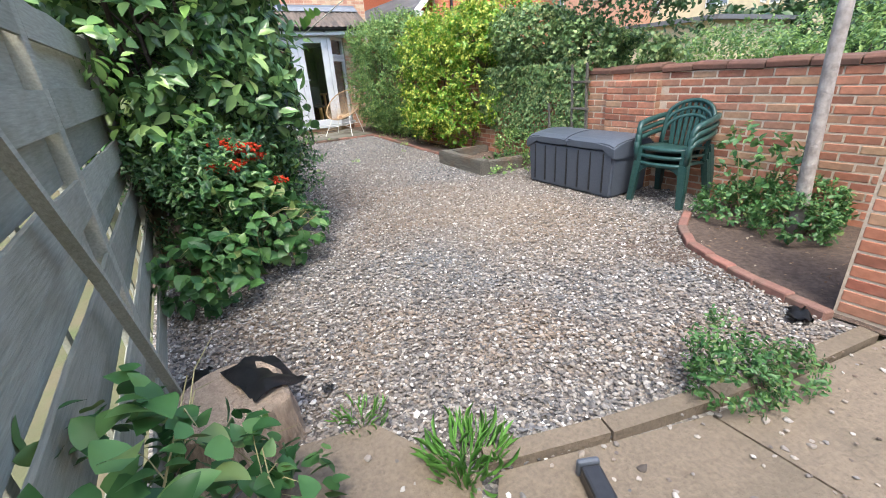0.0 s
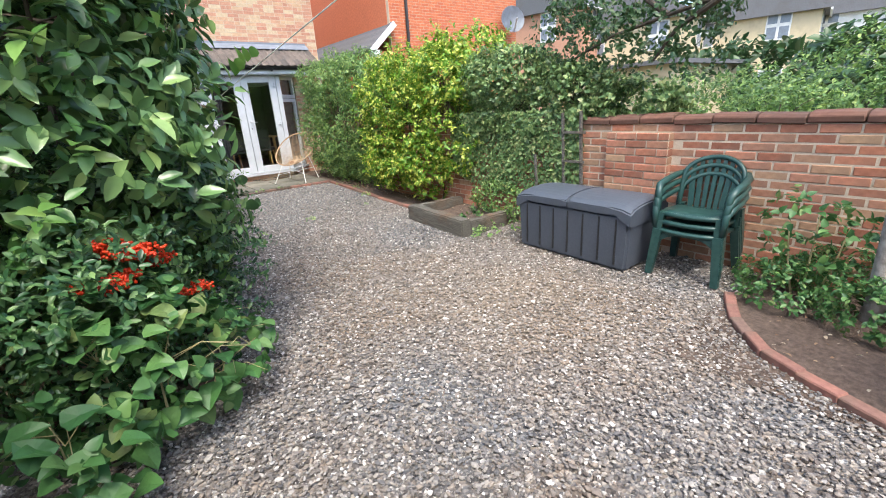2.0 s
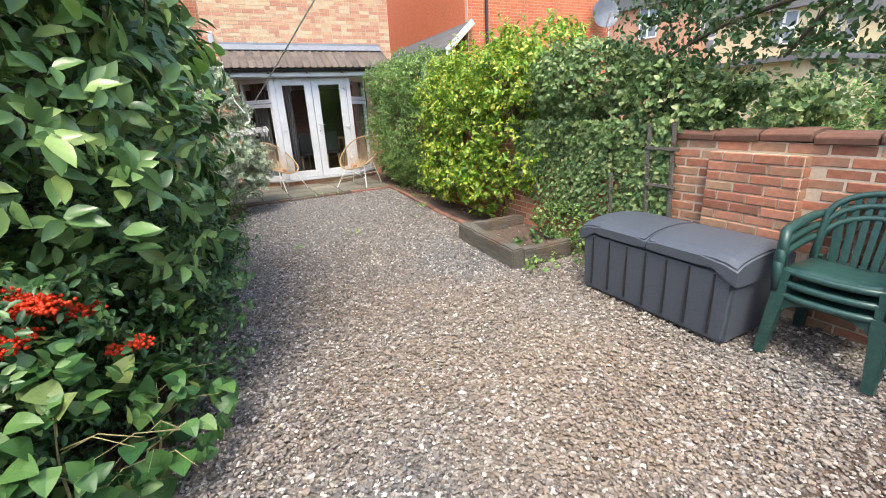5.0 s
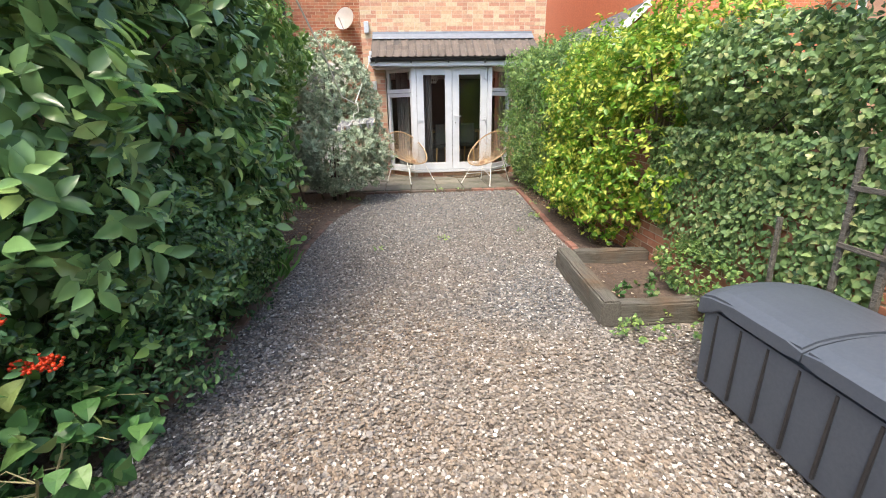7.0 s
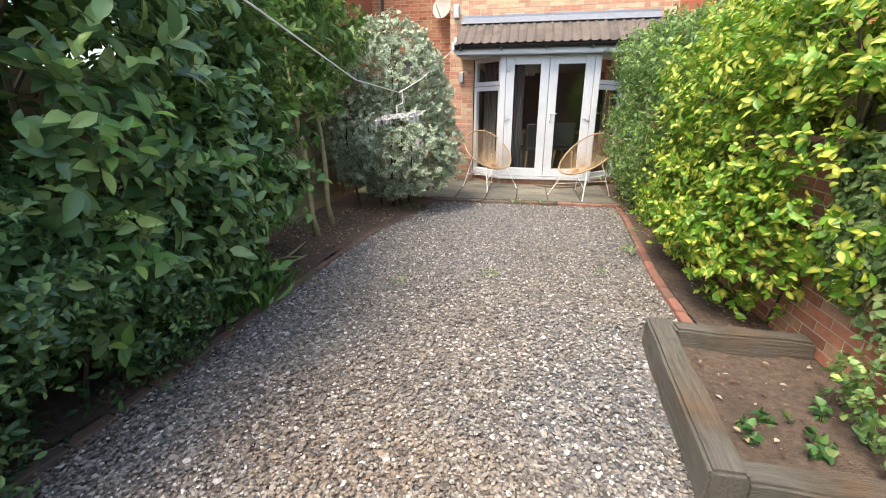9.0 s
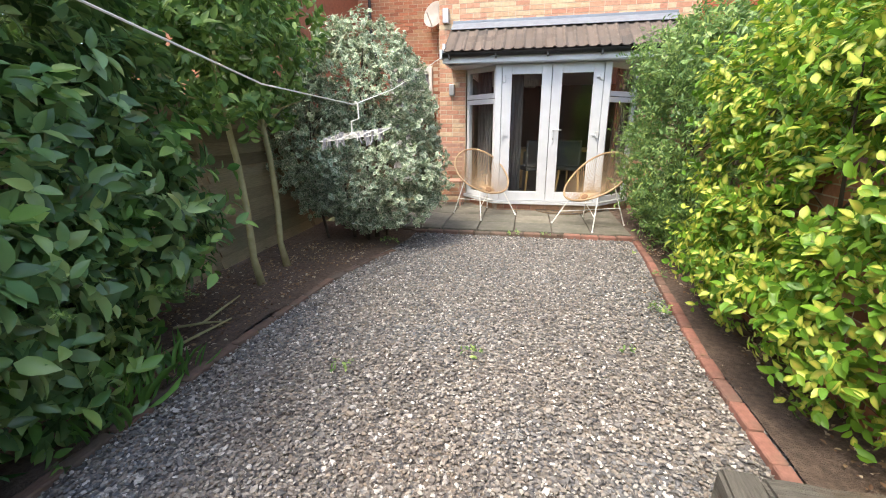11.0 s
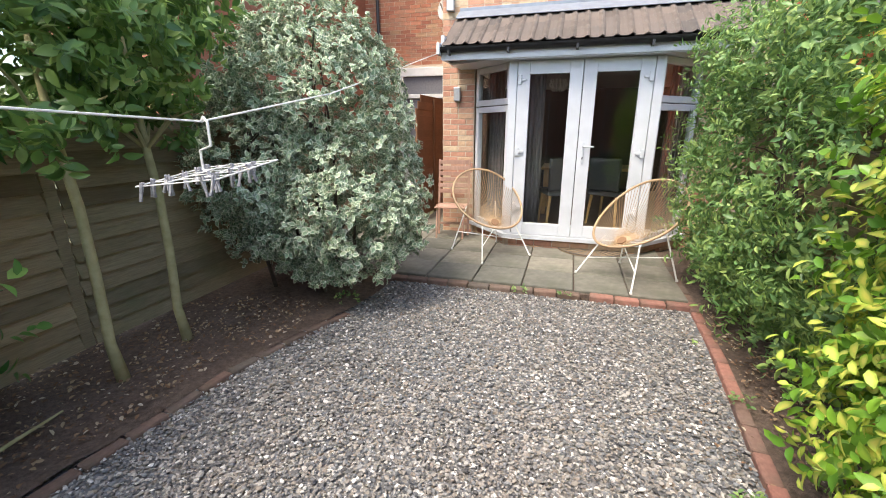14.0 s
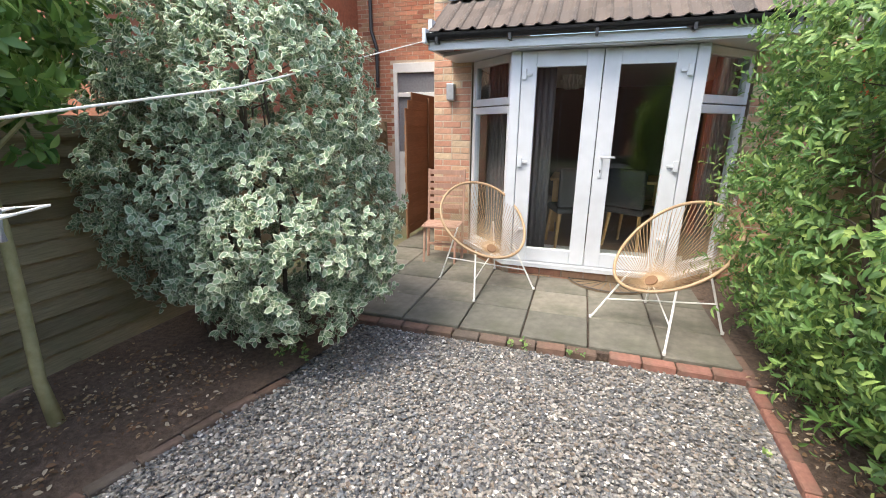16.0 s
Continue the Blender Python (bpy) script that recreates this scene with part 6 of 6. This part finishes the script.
blocks("far_bricks", [(WX + 0.004, u, z) for u, z, ln in rest], [(0.03, ln, 0.060) for u, z, ln in rest], M_BRICK, wall)
for u, z, ln in courses(2.30, 2.90, -0.02, 1.10, 0.2, 0.070):
    share("brick", BM_WALL, Matrix.Translation((WX - 0.082 + random.uniform(-0.004, 0.004), u, z)) @ Matrix.Diagonal((1, ln / 0.215, 1, 1)), wall)
for u, z, ln in courses(WX - 0.095, WX - 0.012, -0.02, 1.10, 0.11, 0.070):
    share("brick", BM_WALL, Matrix.Translation((WX - 0.045, 2.304, z)) @ Matrix.Diagonal((2.6, 0.06, 1, 1)), wall)
bm = bmesh.new()
prof = [(-0.028, 0.0), (-0.032, 0.045), (0.0, 0.068), (0.11, 0.082), (0.22, 0.068), (0.252, 0.045), (0.252, 0.0)]
for y0, y1 in ((-0.148, 0.148),):
    r = [[bm.verts.new((x, y, z)) for x, z in prof] for y in (y0, y1)]
    for i in range(len(prof)):
        j = (i + 1) % len(prof)
        bm.faces.new((r[0][i], r[0][j], r[1][j], r[1][i]))
    bm.faces.new(r[0])
    bm.faces.new(r[1][::-1])
bmesh.ops.bevel(bm, geom=list(bm.edges), offset=0.006, segments=1, affect="EDGES")
bmesh.ops.recalc_face_normals(bm, faces=bm.faces)
cop = bpy.data.meshes.new("coping_brick")
bm.to_mesh(cop)
cop.materials.append(M_COPING)
y = -1.5
while y < 7.5:
    share("coping_brick", cop, pose(WX, y, 1.172 + random.uniform(-0.009, 0.009), random.uniform(-1.5, 1.5), random.uniform(-2, 2), random.uniform(-1, 1)), wall)
    y += 0.305

BM_H = brick_mesh("brick", 0.215, 0.03, 0.065, M_HBRICK, 0.004)
for x0, x1 in ((1.18, 1.64), (4.44, 5.16)):
    for u, z, ln in courses(x0, x1, 0.0, 2.62, mixed=True):
        share("brick", BM_H, Matrix.Translation((u, HY + 0.004 + random.uniform(-0.002, 0.002), z)) @ Matrix.Diagonal((ln / 0.215, 1, 1, 1)), house)
up = courses(1.18, 5.16, 2.625, 6.2, mixed=True)
blocks("upper_bricks", [(u, HY + 0.004, z) for u, z, ln in up], [(ln, 0.03, 0.065) for u, z, ln in up], M_HBRICK, house)
for a, b in zip(BAY, BAY[1:]):
    m, L = bay_frame(a, b)
    for u, z, ln in courses(0.02, L - 0.02, -0.02, SILL - 0.05):
        share("brick", BM_H, m @ Matrix.Translation((u, 0.012, z)) @ Matrix.Diagonal((ln / 0.215, 1, 1, 1)), house)
nbk = courses(7.43, 12.5, 1.6, 7.9)
blocks("wall_bricks", [(u, 11.604, z) for u, z, ln in nbk], [(ln, 0.03, 0.065) for u, z, ln in nbk], M_NBRICK, nb)
swk = courses(-3.2, 1.17, 1.2, 6.0, holes=((-0.64, 0.44, 0, 2.74),))
blocks("wall_bricks", [(u, 14.404, z) for u, z, ln in swk], [(ln, 0.03, 0.065) for u, z, ln in swk], M_BRICK, side)
for z in [0.035 + 0.070 * k for k in range(19)]:
    k = round(z / 0.070)
    for j in range(3):
        yb = 0.04 - 0.225 * j - (0.1125 if k % 2 else 0)
        share("brick", BM_WALL, pose(2.822, yb, z), pier)
        share("brick", BM_WALL, pose(2.905 + 0.13 * j if j < 2 else 3.1, 0.148, z, 0, 0, 90) @ Matrix.Diagonal((1, 0.5, 1, 1)), pier)

# square slabs of the patio
BM_S = brick_mesh("slab", 0.488, 0.488, 0.045, M_SLAB, 0.008)
for j in range(5):
    for i in range(9):
        x, y = 0.48 + 0.5 * i, 9.43 + 0.25 + 0.5 * j
        if x > 4.1 or y > 11.6:
            continue
        share("slab", BM_S, pose(x - 0.13, y, 0.019 + random.uniform(-0.003, 0.003), random.uniform(-0.4, 0.4), random.uniform(-0.4, 0.4), random.uniform(-0.3, 0.3)), patio)

# brick edgings
BM_E = brick_mesh("edging_brick", 0.10, 0.208, 0.075, M_EDGING, 0.008)


BM_EO = brick_mesh("edging_brick", 0.10, 0.208, 0.075, M_EDGING_OLD, 0.008)


def edging(name, label, path, z=0.0, step=0.218, wide=1.0, mesh=BM_E):
    e = thing(name, label, "edging", kind="structure")
    pts = [Vector((*p, 0)) for p in path]
    left, i, p = 0.0, 0, pts[0]
    while i < len(pts) - 1:
        d = pts[i + 1] - p
        if d.length < step * 0.5:
            i += 1
            p = pts[i] if i < len(pts) - 1 and d.length < 0.01 else p
            if i >= len(pts) - 1:
                break
            d = pts[i + 1] - p
        d.normalize()
        c = p + d * step / 2
        share("brick", mesh, pose(c.x, c.y, z + random.uniform(-0.006, 0.006), random.uniform(-2, 2), random.uniform(-3, 3), math.degrees(math.atan2(d.y, d.x)) - 90 + random.uniform(-1.5, 1.5)) @ Matrix.Diagonal((wide, 1, 1, 1)), e)
        p = p + d * step
    return e


edging("trim_edging_west", "sunken dull brown brick edging along the soil bed", [(0.66, 3.25), (0.74, 3.9), (0.80, 5.0), (0.85, 6.4), (0.92, 7.3), (1.08, 8.0), (1.25, 8.5)], -0.030, 0.218, 0.7, BM_EO)
edging("trim_edging_east", "red brick edging beside the hedge", [(3.86, 5.35), (3.88, 6.4), (3.98, 7.6), (4.08, 8.6), (4.12, 9.4)], -0.020, 0.218, 0.75)
edging("trim_edging_patio", "red brick edging at the patio's front corner", [(3.24, 9.37), (4.12, 9.37)], -0.008)
edging("trim_edging_patio_old", "worn brown brick edging along the patio front", [(1.2, 9.37), (3.24, 9.37)], -0.012, 0.218, 1.0, BM_EO)
edging("trim_edging_patio_side", "worn brown brick edging along the patio side", [(4.12, 9.45), (4.14, 11.2)], -0.012, 0.218, 0.7, BM_EO)
edging("trim_edging_curve", "curved red brick edging round the soil bed", [(3.76, 1.5), (3.45, 1.36), (3.16, 1.14), (2.97, 0.85), (2.84, 0.55), (2.74, 0.22)], -0.004, 0.2, 0.7)

# roof tiles of the bay
TM = tile_mesh()
pitch = math.degrees(math.atan2(TOP_Z - EAVE_Z, TOP_Y - EAVE_Y))
for j in range(4):
    for i in range(23):
        o = 0.225 * j
        share("tile", TM, Matrix.Translation((1.49 + 0.150 * i, EAVE_Y - 0.03 + o * math.cos(radians(pitch)), EAVE_Z + 0.030 + o * math.sin(radians(pitch)) + random.uniform(-0.003, 0.003))) @ pose(0, 0, 0, pitch + 2.5, 0, random.uniform(-0.8, 0.8)) @ Matrix.Diagonal((0.50, 0.8, 0.55, 1)), roof)
